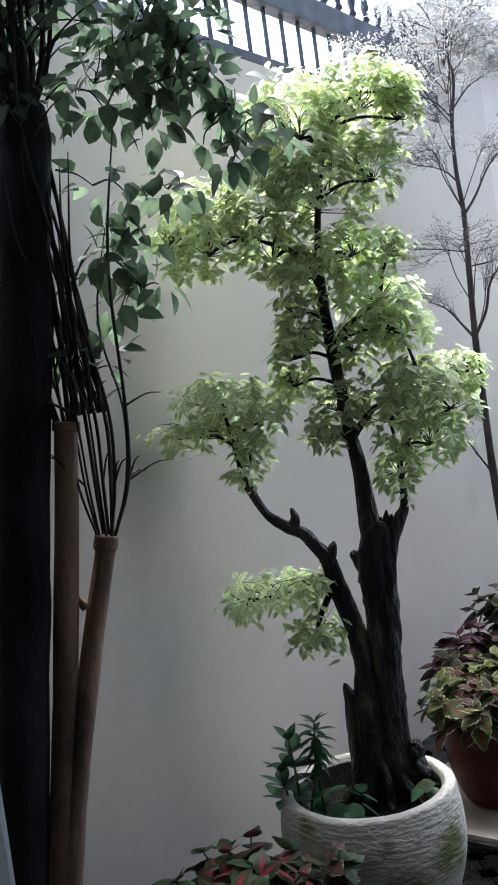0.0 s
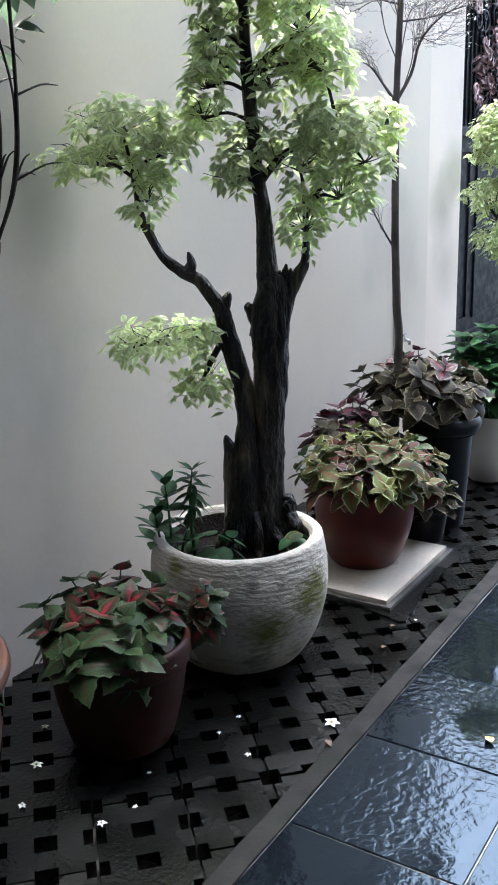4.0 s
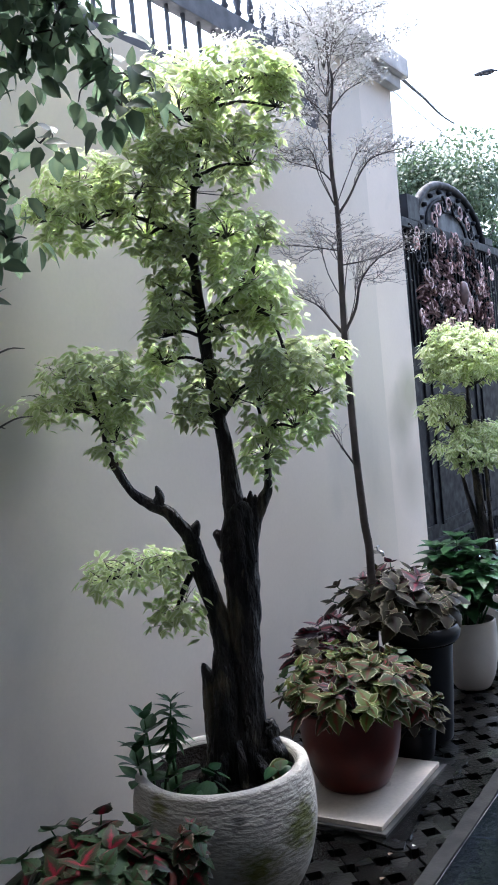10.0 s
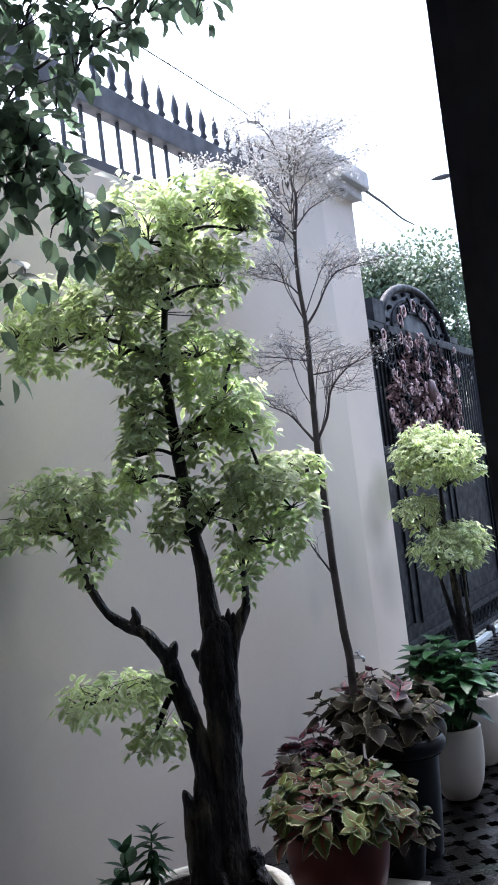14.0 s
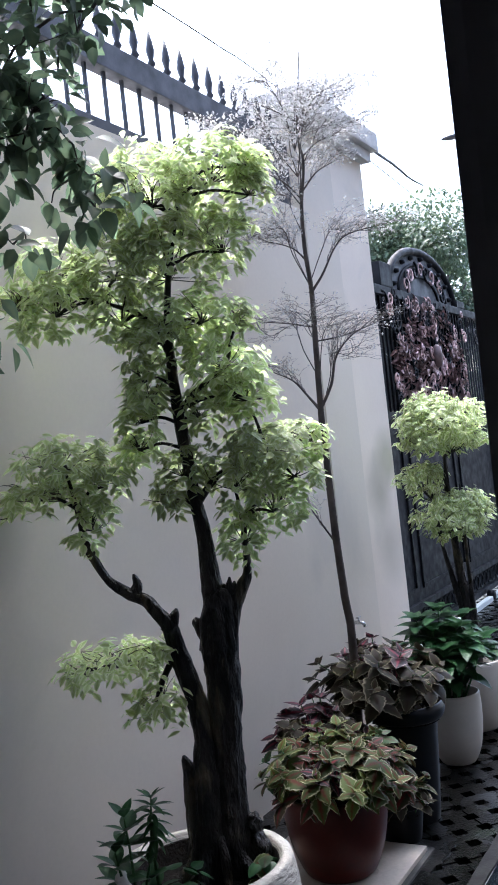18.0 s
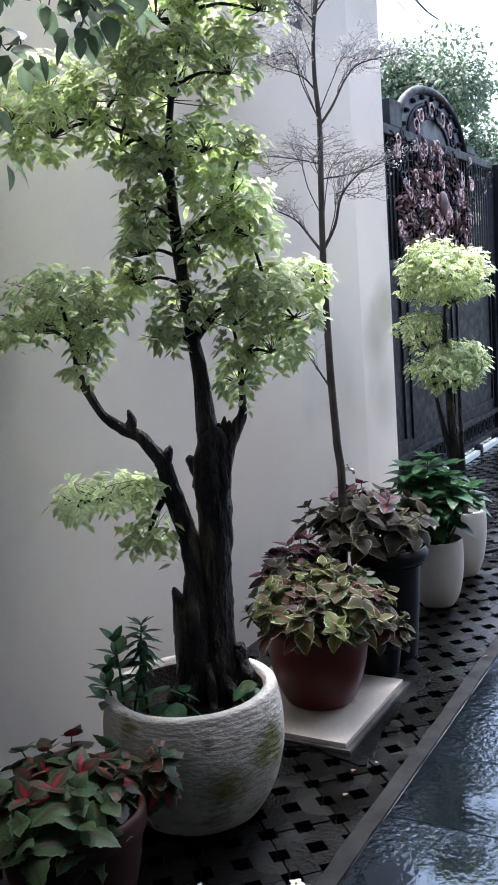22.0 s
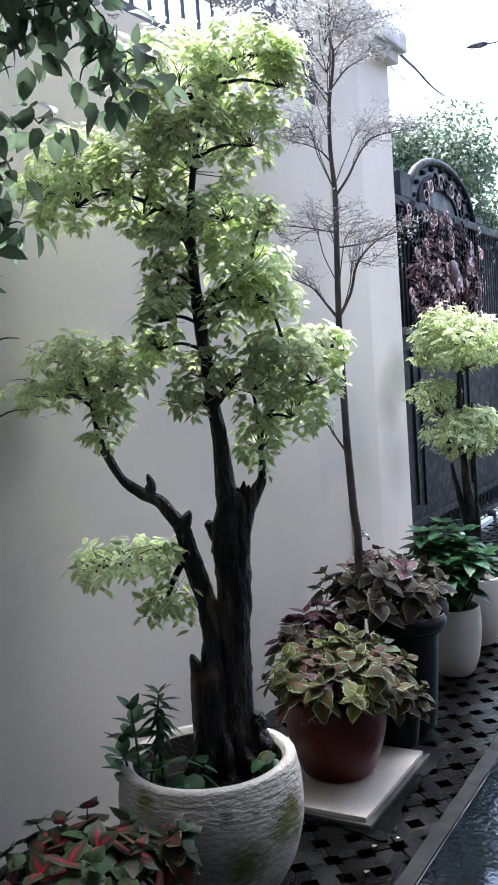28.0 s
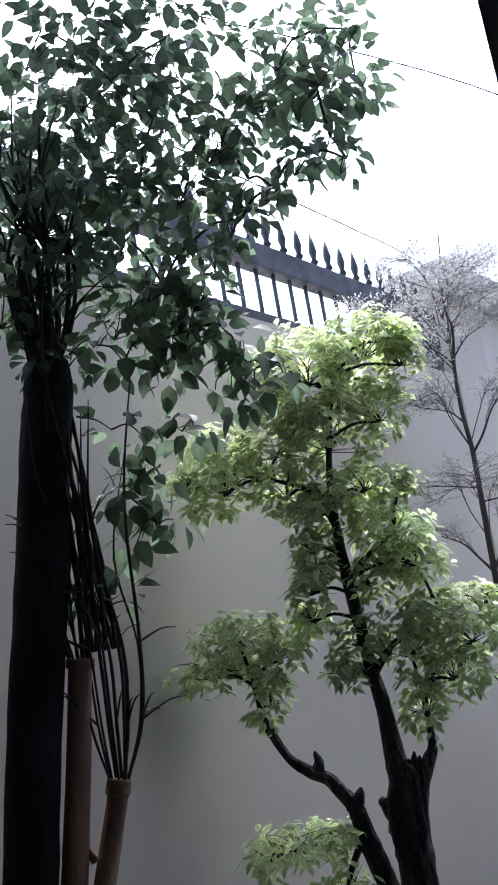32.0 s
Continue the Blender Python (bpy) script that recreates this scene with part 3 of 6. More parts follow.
struct("ground", cuboid(-400, -400, -0.30, 400, 400, -0.07), M["ground"], "dark damp earth under the paving, reaching the horizon", "ground")
struct("road", cuboid(-20, 2.75, -0.07, 60, 9.5, -0.005), M["road"], "pale concrete street outside the gate", "road")
wall = cuboid(-3.2, 2.07, -0.07, 4.66, 2.22, 2.87)
struct("wall_north", wall, M["plaster"], "cream grey plastered boundary wall with faint damp stains and a painted leaf-pad shadow", "wall")
pil = thing("pillar", 5.1, 2.25, 0, "off-white plastered gate pillar with a moulded cap", "pillar")
part("shaft", cuboid(4.66, 2.062, -0.07, 5.095, 2.52, 3.34), M["plaster"], pil, smooth=False)
part("corner_face", cuboid(5.095, 2.062, -0.07, 5.60, 2.53, 3.34), M["pillar"], pil, "off-white painted corner face, set paler for the light on it", False)
part("cap_moulding", cuboid(4.62, 2.00, 3.33, 5.64, 2.56, 3.40, 0.015), M["cap"], pil, "pale weathered moulding", False)
part("cap_slab", cuboid(4.57, 1.96, 3.40, 5.69, 2.60, 3.52, 0.02), M["cap"], pil, "pale weathered cap slab", False)
struct("wall_west", cuboid(-3.35, -3.2, -0.07, -3.2, 2.22, 2.84), M["plaster"], "plain plastered side wall", "wall")
# Unseen walls and slabs, added to hold back sky light from the strip.
struct("wall_south", cuboid(-3.35, -3.35, -0.07, 13.0, -3.2, 7.0), M["house"], "unseen plain grey wall added to hold back light from the south", "wall")
struct("wall_upper_floor", cuboid(-3.2, -3.2, 2.74, 2.1, 0.0, 7.0), M["house"], "unseen grey block added above the porch to cut sky light", "wall")
struct("ceiling_side", cuboid(-3.2, 0.85, 2.62, 0.78, 2.07, 2.74), M["ceiling"], "unseen dark grey slab added to shade the end of the strip", "ceiling")
struct("ceiling_eave", cuboid(-3.2, 0.0, 3.95, 2.1, 1.95, 4.1), M["ceiling"], "unseen grey slab added high over the end of the strip to shade it", "ceiling")
struct("ceiling_drive", cuboid(0.95, -3.2, 2.62, 3.2, 0.05, 2.74), M["ceiling"], "unseen dark grey slab added over the drive to block sky light", "ceiling")
struct("ceiling", cuboid(-3.2, -3.2, 2.62, 0.95, 0.85, 2.74), M["ceiling"], "dark grey porch ceiling", "ceiling")

# the dark post and the white jamb that the camera looks out between
struct("column_dark", cuboid(0.212, -0.22, -0.07, 0.40, 0.031, 2.62, 0.006), M["dark_paint"], "dark brown-black painted porch post", "post")
struct("column_white", cuboid(-0.12, 0.414, -0.07, 0.266, 0.50, 1.46, 0.004), M["white_paint"], "pale white painted low post beside the planting strip", "post")

# strip of perforated blocks, its mortar edge, and the wet slate drive
BLOCK_Z = -0.002
EDGE = 1.06
P = 0.112
HALF = 0.0265
SPIN = Matrix.Rotation(radians(45), 4, "Z")


def block_mesh(gap=0.003, rise=0.07):
    """A paving block with one square hole inside and notches that make holes with its neighbours."""
    cuts = [gap, HALF, P - HALF, P + HALF, 2 * P - HALF, 2 * P - gap]
    bm = bmesh.new()
    grid = {}

    def vert(i, j, z):
        key = (i, j, z)
        if key not in grid:
            grid[key] = bm.verts.new((cuts[i] - P, cuts[j] - P, z))
        return grid[key]

    solid = {(i, j) for i in range(5) for j in range(5) if i % 2 or j % 2}
    for i, j in solid:
        bm.faces.new([vert(i, j, 0), vert(i + 1, j, 0), vert(i + 1, j + 1, 0), vert(i, j + 1, 0)])
        for di, dj, a, b in ((0, -1, (0, 0), (1, 0)), (1, 0, (1, 0), (1, 1)), (0, 1, (1, 1), (0, 1)), (-1, 0, (0, 1), (0, 0))):
            if (i + di, j + dj) not in solid:
                bm.faces.new([vert(i + a[0], j + a[1], -rise), vert(i + b[0], j + b[1], -rise), vert(i + b[0], j + b[1], 0), vert(i + a[0], j + a[1], 0)])
    rim = [e for e in bm.edges if len(e.link_faces) == 2 and abs(e.calc_face_angle(0)) > 1 and all(abs(v.co.z) < 1e-6 for v in e.verts)]
    bmesh.ops.bevel(bm, geom=rim, offset=0.0035, segments=1, affect="EDGES")
    return bm


paving = thing("pavement", 3.0, 1.75, 0, "damp dark grey perforated grass-block paving with fallen petals", "pavement", kind="structure")
bm = block_mesh()
block_me = bpy.data.meshes.new("paver")
bm.to_mesh(block_me)
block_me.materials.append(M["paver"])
near, far_bm = 0, bmesh.new()
cells = []
for i in range(-60, 90):
    for j in range(-60, 90):
        c = SPIN @ Vector(((2 * i + 1) * P + 0.03, (2 * j + 1) * P - 0.005, 0))
        if -1.2 < c.x < 13.5 and EDGE - 0.17 < c.y < 2.62 and not (c.x < 5.0 and c.y > 2.2):
            cells.append(c)
cells.sort(key=lambda c: abs(c.x - 2.2))
for c in cells:
    turn = Matrix.Translation((c.x, c.y, BLOCK_Z + rnd.uniform(-0.003, 0.003))) @ SPIN @ Euler((rnd.uniform(-0.008, 0.008), rnd.uniform(-0.008, 0.008), 0)).to_matrix().to_4x4() @ Matrix.Rotation(rnd.randrange(4) * math.pi / 2, 4, "Z")
    if c.y < EDGE + 0.16:
        t = bm.copy()
        t.transform(turn)
        bmesh.ops.bisect_plane(t, geom=list(t.verts) + list(t.edges) + list(t.faces), plane_co=(0, EDGE, 0), plane_no=(0, -1, 0), clear_outer=True)
        me = bpy.data.meshes.new("edge_paver")
        t.to_mesh(me)
        t.free()
        if not me.polygons:
            continue
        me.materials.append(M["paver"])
        if near < 300:
            ob = new("paver", me)
            ob.parent, ob.matrix_parent_inverse = paving, paving.matrix_basis.inverted()
            near += 1
        else:
            far_bm.from_mesh(me)
    elif near < 300:
        ob = new("paver", block_me)
        ob.matrix_basis = turn
        ob.parent, ob.matrix_parent_inverse = paving, paving.matrix_basis.inverted()
        near += 1
    else:
        me = block_me.copy()
        me.transform(turn)
        far_bm.from_mesh(me)
        bpy.data.meshes.remove(me)
bm.free()
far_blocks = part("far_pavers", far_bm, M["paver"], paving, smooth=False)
far_blocks["kind"] = "stuff"
kb = cuboid(-1.5, 1.005, -0.07, 13.5, EDGE, 0.0)
bmesh.ops.subdivide_edges(kb, edges=[e for e in kb.edges if abs(e.verts[0].co.x - e.verts[1].co.x) > 1], cuts=220)
for v in kb.verts:
    v.co.y += 0.006 * noise.noise(Vector((v.co.x * 9, v.co.y * 30, 0)))
    v.co.z += 0.003 * noise.noise(Vector((v.co.x * 7, v.co.y * 30, 3)))
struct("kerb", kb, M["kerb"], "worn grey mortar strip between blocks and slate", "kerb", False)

drive = thing("driveway", 3, -1, 0, "wet black slate tiles with rippled surface reflecting the sky", "driveway", kind="structure")
part("joint_bed", cuboid(-3.2, -3.2, -0.06, 13.5, 1.005, -0.008), M["joint"], drive, "dark mortar bed", False)
tb = cuboid(-0.2052, -0.2102, -0.02, 0.2052, 0.2102, 0.0)
bmesh.ops.bevel(tb, geom=[e for e in tb.edges if e.verts[0].co.z == 0 and e.verts[1].co.z == 0], offset=0.002, segments=1, affect="EDGES")
tile_me = bpy.data.meshes.new("slate_tile")
tb.to_mesh(tile_me)
tb.free()
tile_me.materials.append(M["slate"])
for i in range(-9, 27):
    for j in range(8):
        x, y = 2.475 + 0.415 * i + 0.2075, 1.003 - 0.425 * j - 0.2125
        if x > 13.3:
            continue
        ob = new("slate_tile", tile_me)
        ob.matrix_basis = Matrix.Translation((x, y, -0.003 + rnd.uniform(-0.001, 0.001))) @ Euler((rnd.uniform(-0.004, 0.004), rnd.uniform(-0.004, 0.004), rnd.choice((0, math.pi)))).to_matrix().to_4x4()
        ob.parent, ob.matrix_parent_inverse = drive, drive.matrix_basis.inverted()


# ---- fence on the wall ----
fence = thing("wall_fence", 0.8, 2.14, 2.87, "dark grey iron spear fence along the wall top", "fence")
part("lower_rail", cuboid(-3.2, 2.115, 2.872, 4.62, 2.165, 2.94, 0.004), M["fence_iron"], fence, smooth=False)
part("upper_rail", cuboid(-3.2, 2.105, 3.155, 4.62, 2.175, 3.265, 0.004), M["fence_iron"], fence, smooth=False)
part("end_post", cuboid(4.565, 2.108, 2.942, 4.625, 2.172, 3.153, 0.004), M["fence_iron"], fence, smooth=False)
bar_bm = cuboid(-0.007, -0.007, 2.93, 0.007, 0.007, 3.16, 0.002)
spear_bm = lathe([(0.009, 3.26), (0.009, 3.285), (0.020, 3.30), (0.011, 3.318), (0.020, 3.355), (0.013, 3.40), (0.002, 3.45)], 10)
bar0 = bar1 = None
for k in range(54):
    x = 4.50 - 0.1215 * k
    if bar0 is None:
        bar0 = part("bar", bar_bm, M["fence_iron"], fence, smooth=False)
        bar1 = part("spearhead", spear_bm, M["fence_iron"], bar0)
        b, s = bar0, bar1
    else:
        b = new("bar", bar0.data)
        s = new("spearhead", bar1.data)
    b.parent, b.matrix_parent_inverse = fence, fence.matrix_basis.inverted()
    b.matrix_basis = Matrix.Translation((x, 2.14, 0))
    s.parent = b
    s.matrix_parent_inverse = Matrix()
    s.matrix_basis = Matrix()


# ---- gate ----
GY = 2.44


def gate_leaf(x0, x1, arch, label):
    g = thing("gate", (x0 + x1) / 2, GY, 0, label, "gate", "gate leaves")
    a, b = GY - 0.025, GY + 0.025
    for q in (x0, x1 - 0.07):
        part("stile", cuboid(q, a, 0.06, q + 0.07, b, 2.73, 0.004), M["iron"], g, smooth=False)
    part("top_rail", cuboid(x0 + 0.07, a - 0.012, 2.665, x1 - 0.07, b + 0.012, 2.735, 0.006), M["iron"], g, smooth=False)
    part("middle_rail", cuboid(x0 + 0.07, a, 1.72, x1 - 0.07, b, 1.78, 0.004), M["iron"], g, smooth=False)
    part("bottom_rail", cuboid(x0 + 0.07, a, 0.06, x1 - 0.07, b, 0.11, 0.004), M["iron"], g, smooth=False)
    part("scroll_rail", cuboid(x0 + 0.07, a, 0.27, x1 - 0.07, b, 0.315, 0.004), M["iron"], g, smooth=False)
    part("sheet", cuboid(x0 + 0.07, GY + 0.012, 0.11, x1 - 0.07, GY + 0.024, 1.72), M["iron"], g, "black sheet-metal panel", False)
    # raised mouldings on the sheet
    pw = (x1 - x0 - 0.14) / max(1, round((x1 - x0) / 1.4))
    for k in range(max(1, round((x1 - x0) / 1.4))):
        u0, u1 = x0 + 0.07 + pw * k + 0.07, x0 + 0.07 + pw * (k + 1) - 0.07
        fb = bmesh.new()
        for r in ((u0, 0.40, u1, 0.425), (u0, 1.61, u1, 1.635), (u0, 0.425, u0 + 0.025, 1.61), (u1 - 0.025, 0.425, u1, 1.61)):
            cuboid(r[0], GY - 0.004, r[1], r[2], GY + 0.012, r[3], 0, fb)
        part("panel_moulding", fb, M["iron"], g, smooth=False)
    # small rings in the foot band
    ring = tube([(0.06 * math.cos(t), 0, 0.06 * math.sin(t), 0.008) for t in np.linspace(0, 2 * math.pi, 13)], 6, 1)
    first = None
    n = int((x1 - x0 - 0.2) / 0.135)
    for k in range(n):
        if first is None:
            first = part("foot_ring", ring, M["iron"], g)
            o = first
        else:
            o = new("foot_ring", first.data)
        o.parent, o.matrix_parent_inverse = g, g.matrix_basis.inverted()
        o.matrix_basis = Matrix.Translation((x0 + 0.17 + 0.135 * k, GY, 0.19))
    # bars of the open upper part
    first = None
    for k in range(int((x1 - x0 - 0.14) / 0.085)):
        if first is None:
            first = part("bar", cuboid(-0.008, -0.008, 1.78, 0.008, 0.008, 2.665), M["iron"], g, smooth=False)
            o = first
        else:
            o = new("bar", first.data)
        o.parent, o.matrix_parent_inverse = g, g.matrix_basis.inverted()
        o.matrix_basis = Matrix.Translation((x0 + 0.11 + 0.085 * k, GY, 0))
    return g


def scroll(x, z, r, turns, flip, thick=0.011, y=GY - 0.03, lean=0.0):
    """A flat iron volute."""
    pts = []
    for t in np.linspace(0, 1, 16):
        a = flip * t * turns * 2 * math.pi + lean
        q = r * (1 - 0.85 * t)
        pts.append((x + q * math.cos(a), y, z + q * math.sin(a), thick * (1 - 0.4 * t)))
    return tube(pts, 6, 1)


def ornament(g, cx, cz, w, h, seed, count=375):
    """Bronze acanthus work: curling leaves round an oval boss."""
    r = random.Random(seed)
    part("boss", lathe([(0.01, -0.10), (0.035, -0.075), (0.048, 0.0), (0.035, 0.075), (0.01, 0.10)], 16, 0, cx, GY - 0.06, cz), M["dull_bronze"], g, "dull bronze oval boss")
    vs, fs, lf = leaf_shape("oval", 5, 0.5, 0.6)
    bm = bmesh.new()
    base = [tuple(v) for v in vs]
    variants = []
    for k in range(3):
        b = bmesh.new()
        vv = [b.verts.new((x, y * (0.5 + 0.18 * k), z * (1.3 - 0.5 * k))) for x, y, z in base]
        for f in fs:
            b.faces.new([vv[i] for i in f])
        ret = bmesh.ops.solidify(b, geom=b.faces[:], thickness=0.06)
        me = bpy.data.meshes.new("acanthus_leaf")
        b.to_mesh(me)
        b.free()
        me.shade_smooth()
        me.materials.append(M["bronze"])
        variants.append(me)
    bm.free()
    for k in range(count):
        u, v = r.uniform(-1, 1), r.uniform(-1, 1)
        if abs(u) > 1 - 0.55 * max(v, 0.0) or (abs(u) < 0.12 and abs(v) < 0.3):
            continue
        o = new("acanthus_leaf", r.choice(variants))
        a = math.atan2(v * h, u * w) + r.uniform(-1.1, 1.1)
        s = r.uniform(0.05, 0.10)
        o.parent, o.matrix_parent_inverse = g, g.matrix_basis.inverted()
        o.matrix_basis = Matrix.Translation((cx + u * w, GY - 0.03 + r.uniform(-0.02, 0.01), cz + v * h)) @ Matrix.Rotation(-a, 4, "Y") @ Matrix.Rotation(r.uniform(-0.6, 0.6) + math.pi / 2, 4, "X") @ Matrix.Diagonal((s, s, s, 1))
    for k in range(count // 8):
        x, z = cx + r.uniform(-1, 1) * w * 1.1, cz + r.uniform(-1, 1) * h
        part("scroll", scroll(x, z, r.uniform(0.03, 0.07), 1.4, r.choice((-1, 1)), 0.010, GY - 0.035, r.uniform(0, 6)), M["bronze"] if k % 3 else M["iron"], g)


leaf_a = gate_leaf(5.56, 9.60, True, "tall black wrought-iron gate leaf with bronze scrollwork and arched crest")
ornament(leaf_a, 7.80, 2.24, 0.92, 0.46, 3, 900)
for k in range(14):
    part("scroll", scroll(6.2 + 0.25 * k, 2.50 + 0.05 * (k % 3), 0.10, 1.5, 1 if k % 2 else -1, 0.010, GY - 0.035, k), M["iron"], leaf_a)
crest = []
for q, t in ((0.86, 0.034), (0.62, 0.015), (0.40, 0.012)):
    crest.append(part("crest_arch", tube([(7.78 + q * math.cos(a), GY, 2.735 + q * 0.46 * math.sin(a), t) for a in np.linspace(0, math.pi, 25)], 8, 1), M["iron"], leaf_a))
for s in (-1, 1):
    part("crest_shoulder", cuboid(7.78 + s * 0.98 - 0.13, GY - 0.04, 2.735, 7.78 + s * 0.98 + 0.13, GY + 0.04, 2.80 if s > 0 else 2.92, 0.008), M["iron"], leaf_a, smooth=False)
for k in range(9):
    a = math.pi * (k + 0.5) / 9
    part("crest_boss", lathe([(0.005, -0.02), (0.03, -0.012), (0.03, 0.012), (0.005, 0.02)], 8, 0, 7.78 + 0.74 * math.cos(a), GY, 2.735 + 0.74 * 0.46 * math.sin(a)), M["iron"], leaf_a)
for k in range(10):
    a = math.pi * (k + 0.5) / 10
    part("scroll", scroll(7.78 + 0.48 * math.cos(a), 2.78 + 0.45 * 0.42 * math.sin(a), 0.075, 1.3, 1 if k % 2 else -1, 0.010, GY - 0.02, k * 1.3), M["bronze"] if k % 2 else M["iron"], leaf_a)
plate = bmesh.new()
rim = [(7.78 + 0.85 * math.cos(a), 2.736 + 0.85 * 0.46 * math.sin(a)) for a in np.linspace(0, math.pi, 25)]
front = [plate.verts.new((x, GY + 0.006, z)) for x, z in rim]
back = [plate.verts.new((x, GY + 0.012, z)) for x, z in rim]
plate.faces.new(front)
plate.faces.new(back[::-1])
for k in range(25):
    plate.faces.new((front[k], back[k], back[(k + 1) % 25], front[(k + 1) % 25]))
part("crest_sheet", plate, M["fence_iron"], leaf_a, "grey sheet behind the arched crest", False)
part("backing_sheet", cuboid(5.64, GY + 0.014, 1.785, 8.75, GY + 0.022, 2.66), M["iron"], leaf_a, "black sheet behind the scrollwork", False)
leaf_b = gate_leaf(9.78, 10.78, False, "narrow black wrought-iron gate leaf beside the post")
ornament(leaf_b, 10.28, 1.95, 0.32, 0.2, 5, 90)
for x in (9.61, 10.80):
    post = thing("gate_post", x + 0.08, GY, 0, "black square steel gate post", "post", "gate posts")
    part("post", cuboid(x, GY - 0.075, -0.02, x + 0.155, GY + 0.075, 2.72, 0.006), M["iron"], post, smooth=False)
    part("hinge", cuboid(x - 0.03, GY - 0.10, 1.2, x + 0.12, GY - 0.075, 1.34, 0.006), M["iron"], post, smooth=False)
track = thing("gate_track", 8.3, GY - 0.06, 0, "white painted steel track at the foot of the gate", "track")
for k in range(7):
    part("track_bar", cuboid(5.7 + 0.74 * k, GY - 0.10, 0.0, 5.7 + 0.74 * k + 0.62, GY - 0.05, 0.045, 0.004), M["white_paint"], track, smooth=False)
    part("wheel", lathe([(0.005, -0.03), (0.045, -0.03), (0.045, 0.03), (0.005, 0.03)], 14, 0, 0, 0, 0), M["iron"], track).matrix_basis = Matrix.Translation((5.7 + 0.74 * k + 0.68, GY - 0.07, 0.05)) @ Matrix.Rotation(math.pi / 2, 4, "X")


# ---- pots ----
def pot(name, x, y, prof, inner, material, label, soil_z, wob=0.0, seg=64, shade_lined=False):
    """prof: outer (radius, height) pairs to the rim; inner: the wall's thickness."""
    p = thing(name, x, y, 0, label, "plant pot", "potted plants along the wall")
    line = smooth_line(prof, 4).tolist()
    top_r, top_z = prof[-1]
    full = line + [(top_r - inner * 0.3, top_z + 0.006), (top_r - inner * 0.7, top_z + 0.006), (top_r - inner, top_z), (top_r - inner - 0.006, soil_z - 0.02), (0.01, soil_z - 0.02)]
    part("body", lathe(full, seg, wob, x, y, 0), material, p)
    sb = lathe([(top_r - inner - 0.002, soil_z - 0.03), (top_r - inner - 0.004, soil_z), (0.6 * top_r, soil_z + 0.012), (0.3 * top_r, soil_z + 0.016), (0.01, soil_z + 0.018)], 28, 0.015, x, y, 0, 40)
    part("soil", sb, M["soil"], p, "dark wet potting soil")
    # Added liner in soil colour, standing in for the shade inside the pot.
    if shade_lined:
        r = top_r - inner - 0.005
        part("inner_face", lathe([(r, soil_z - 0.01), (r, top_z - 0.012), (r - 0.004, top_z - 0.016), (r - 0.006, soil_z - 0.01)], seg, 0, x, y, 0), M["soil"], p, "soil-dark inner liner, the shade inside the pot put into its colour")
    return p


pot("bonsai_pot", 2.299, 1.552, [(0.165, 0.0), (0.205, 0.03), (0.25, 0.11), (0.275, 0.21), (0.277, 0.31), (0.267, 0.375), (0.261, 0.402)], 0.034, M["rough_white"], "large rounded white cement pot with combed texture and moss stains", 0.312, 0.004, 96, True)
pot("clay_pot", 3.10, 1.50, [(0.118, 0.032), (0.135, 0.05), (0.165, 0.12), (0.184, 0.20), (0.190, 0.27), (0.187, 0.325)], 0.02, M["red_pot"], "oxblood red clay pot standing on a cream tile", 0.29)
pot("clay_pot", 1.733, 1.576, [(0.125, 0.0), (0.14, 0.015), (0.168, 0.12), (0.184, 0.22), (0.186, 0.235), (0.196, 0.24), (0.197, 0.295)], 0.02, M["brown_pot"], "dark brown clay pot with a plain rim band", 0.25)
pot("white_pot", 4.38, 1.44, [(0.066, 0.0), (0.084, 0.008), (0.113, 0.07), (0.129, 0.16), (0.134, 0.25), (0.131, 0.33)], 0.012, M["smooth_white"], "small smooth white rounded pot", 0.28)
pot("white_pot", 4.90, 1.47, [(0.070, 0.0), (0.09, 0.010), (0.121, 0.09), (0.138, 0.20), (0.142, 0.29), (0.139, 0.36)], 0.013, M["smooth_white"], "smooth off-white rounded pot holding the clipped tree", 0.32)
pot("black_pot", 3.70, 1.42, [(0.095, 0.0), (0.10, 0.02), (0.115, 0.22), (0.125, 0.39), (0.130, 0.41), (0.150, 0.42), (0.160, 0.44), (0.162, 0.462), (0.154, 0.478)], 0.012, M["black_pot"], "tall black plastic nursery pot with a thick rim", 0.44)
pot("black_pot", 3.63, 1.71, [(0.10, 0.0), (0.105, 0.02), (0.12, 0.18), (0.13, 0.32), (0.138, 0.325), (0.139, 0.36)], 0.012, M["black_pot"], "black plastic pot of the thin tree behind the coleus", 0.33)
pot("terracotta_pot", 1.10, 1.74, [(0.165, 0.0), (0.185, 0.02), (0.245, 0.15), (0.272, 0.27), (0.264, 0.365), (0.260, 0.38), (0.288, 0.395), (0.306, 0.42), (0.302, 0.448)], 0.05, M["terracotta"], "large brown terracotta urn with a thick rolled rim", 0.38)

slab = thing("stone_slab", 3.08, 1.56, 0, "cream marble floor tile on a grey mortar bed", "tile slab")
part("mortar_bed", cuboid(2.775, 1.245, -0.002, 3.395, 1.83, 0.014, 0.003), M["slab_edge"], slab, "grey mortar bed", False)
part("tile", cuboid(2.79, 1.265, 0.014, 3.37, 1.83, 0.031, 0.003), M["slab"], slab, smooth=False)

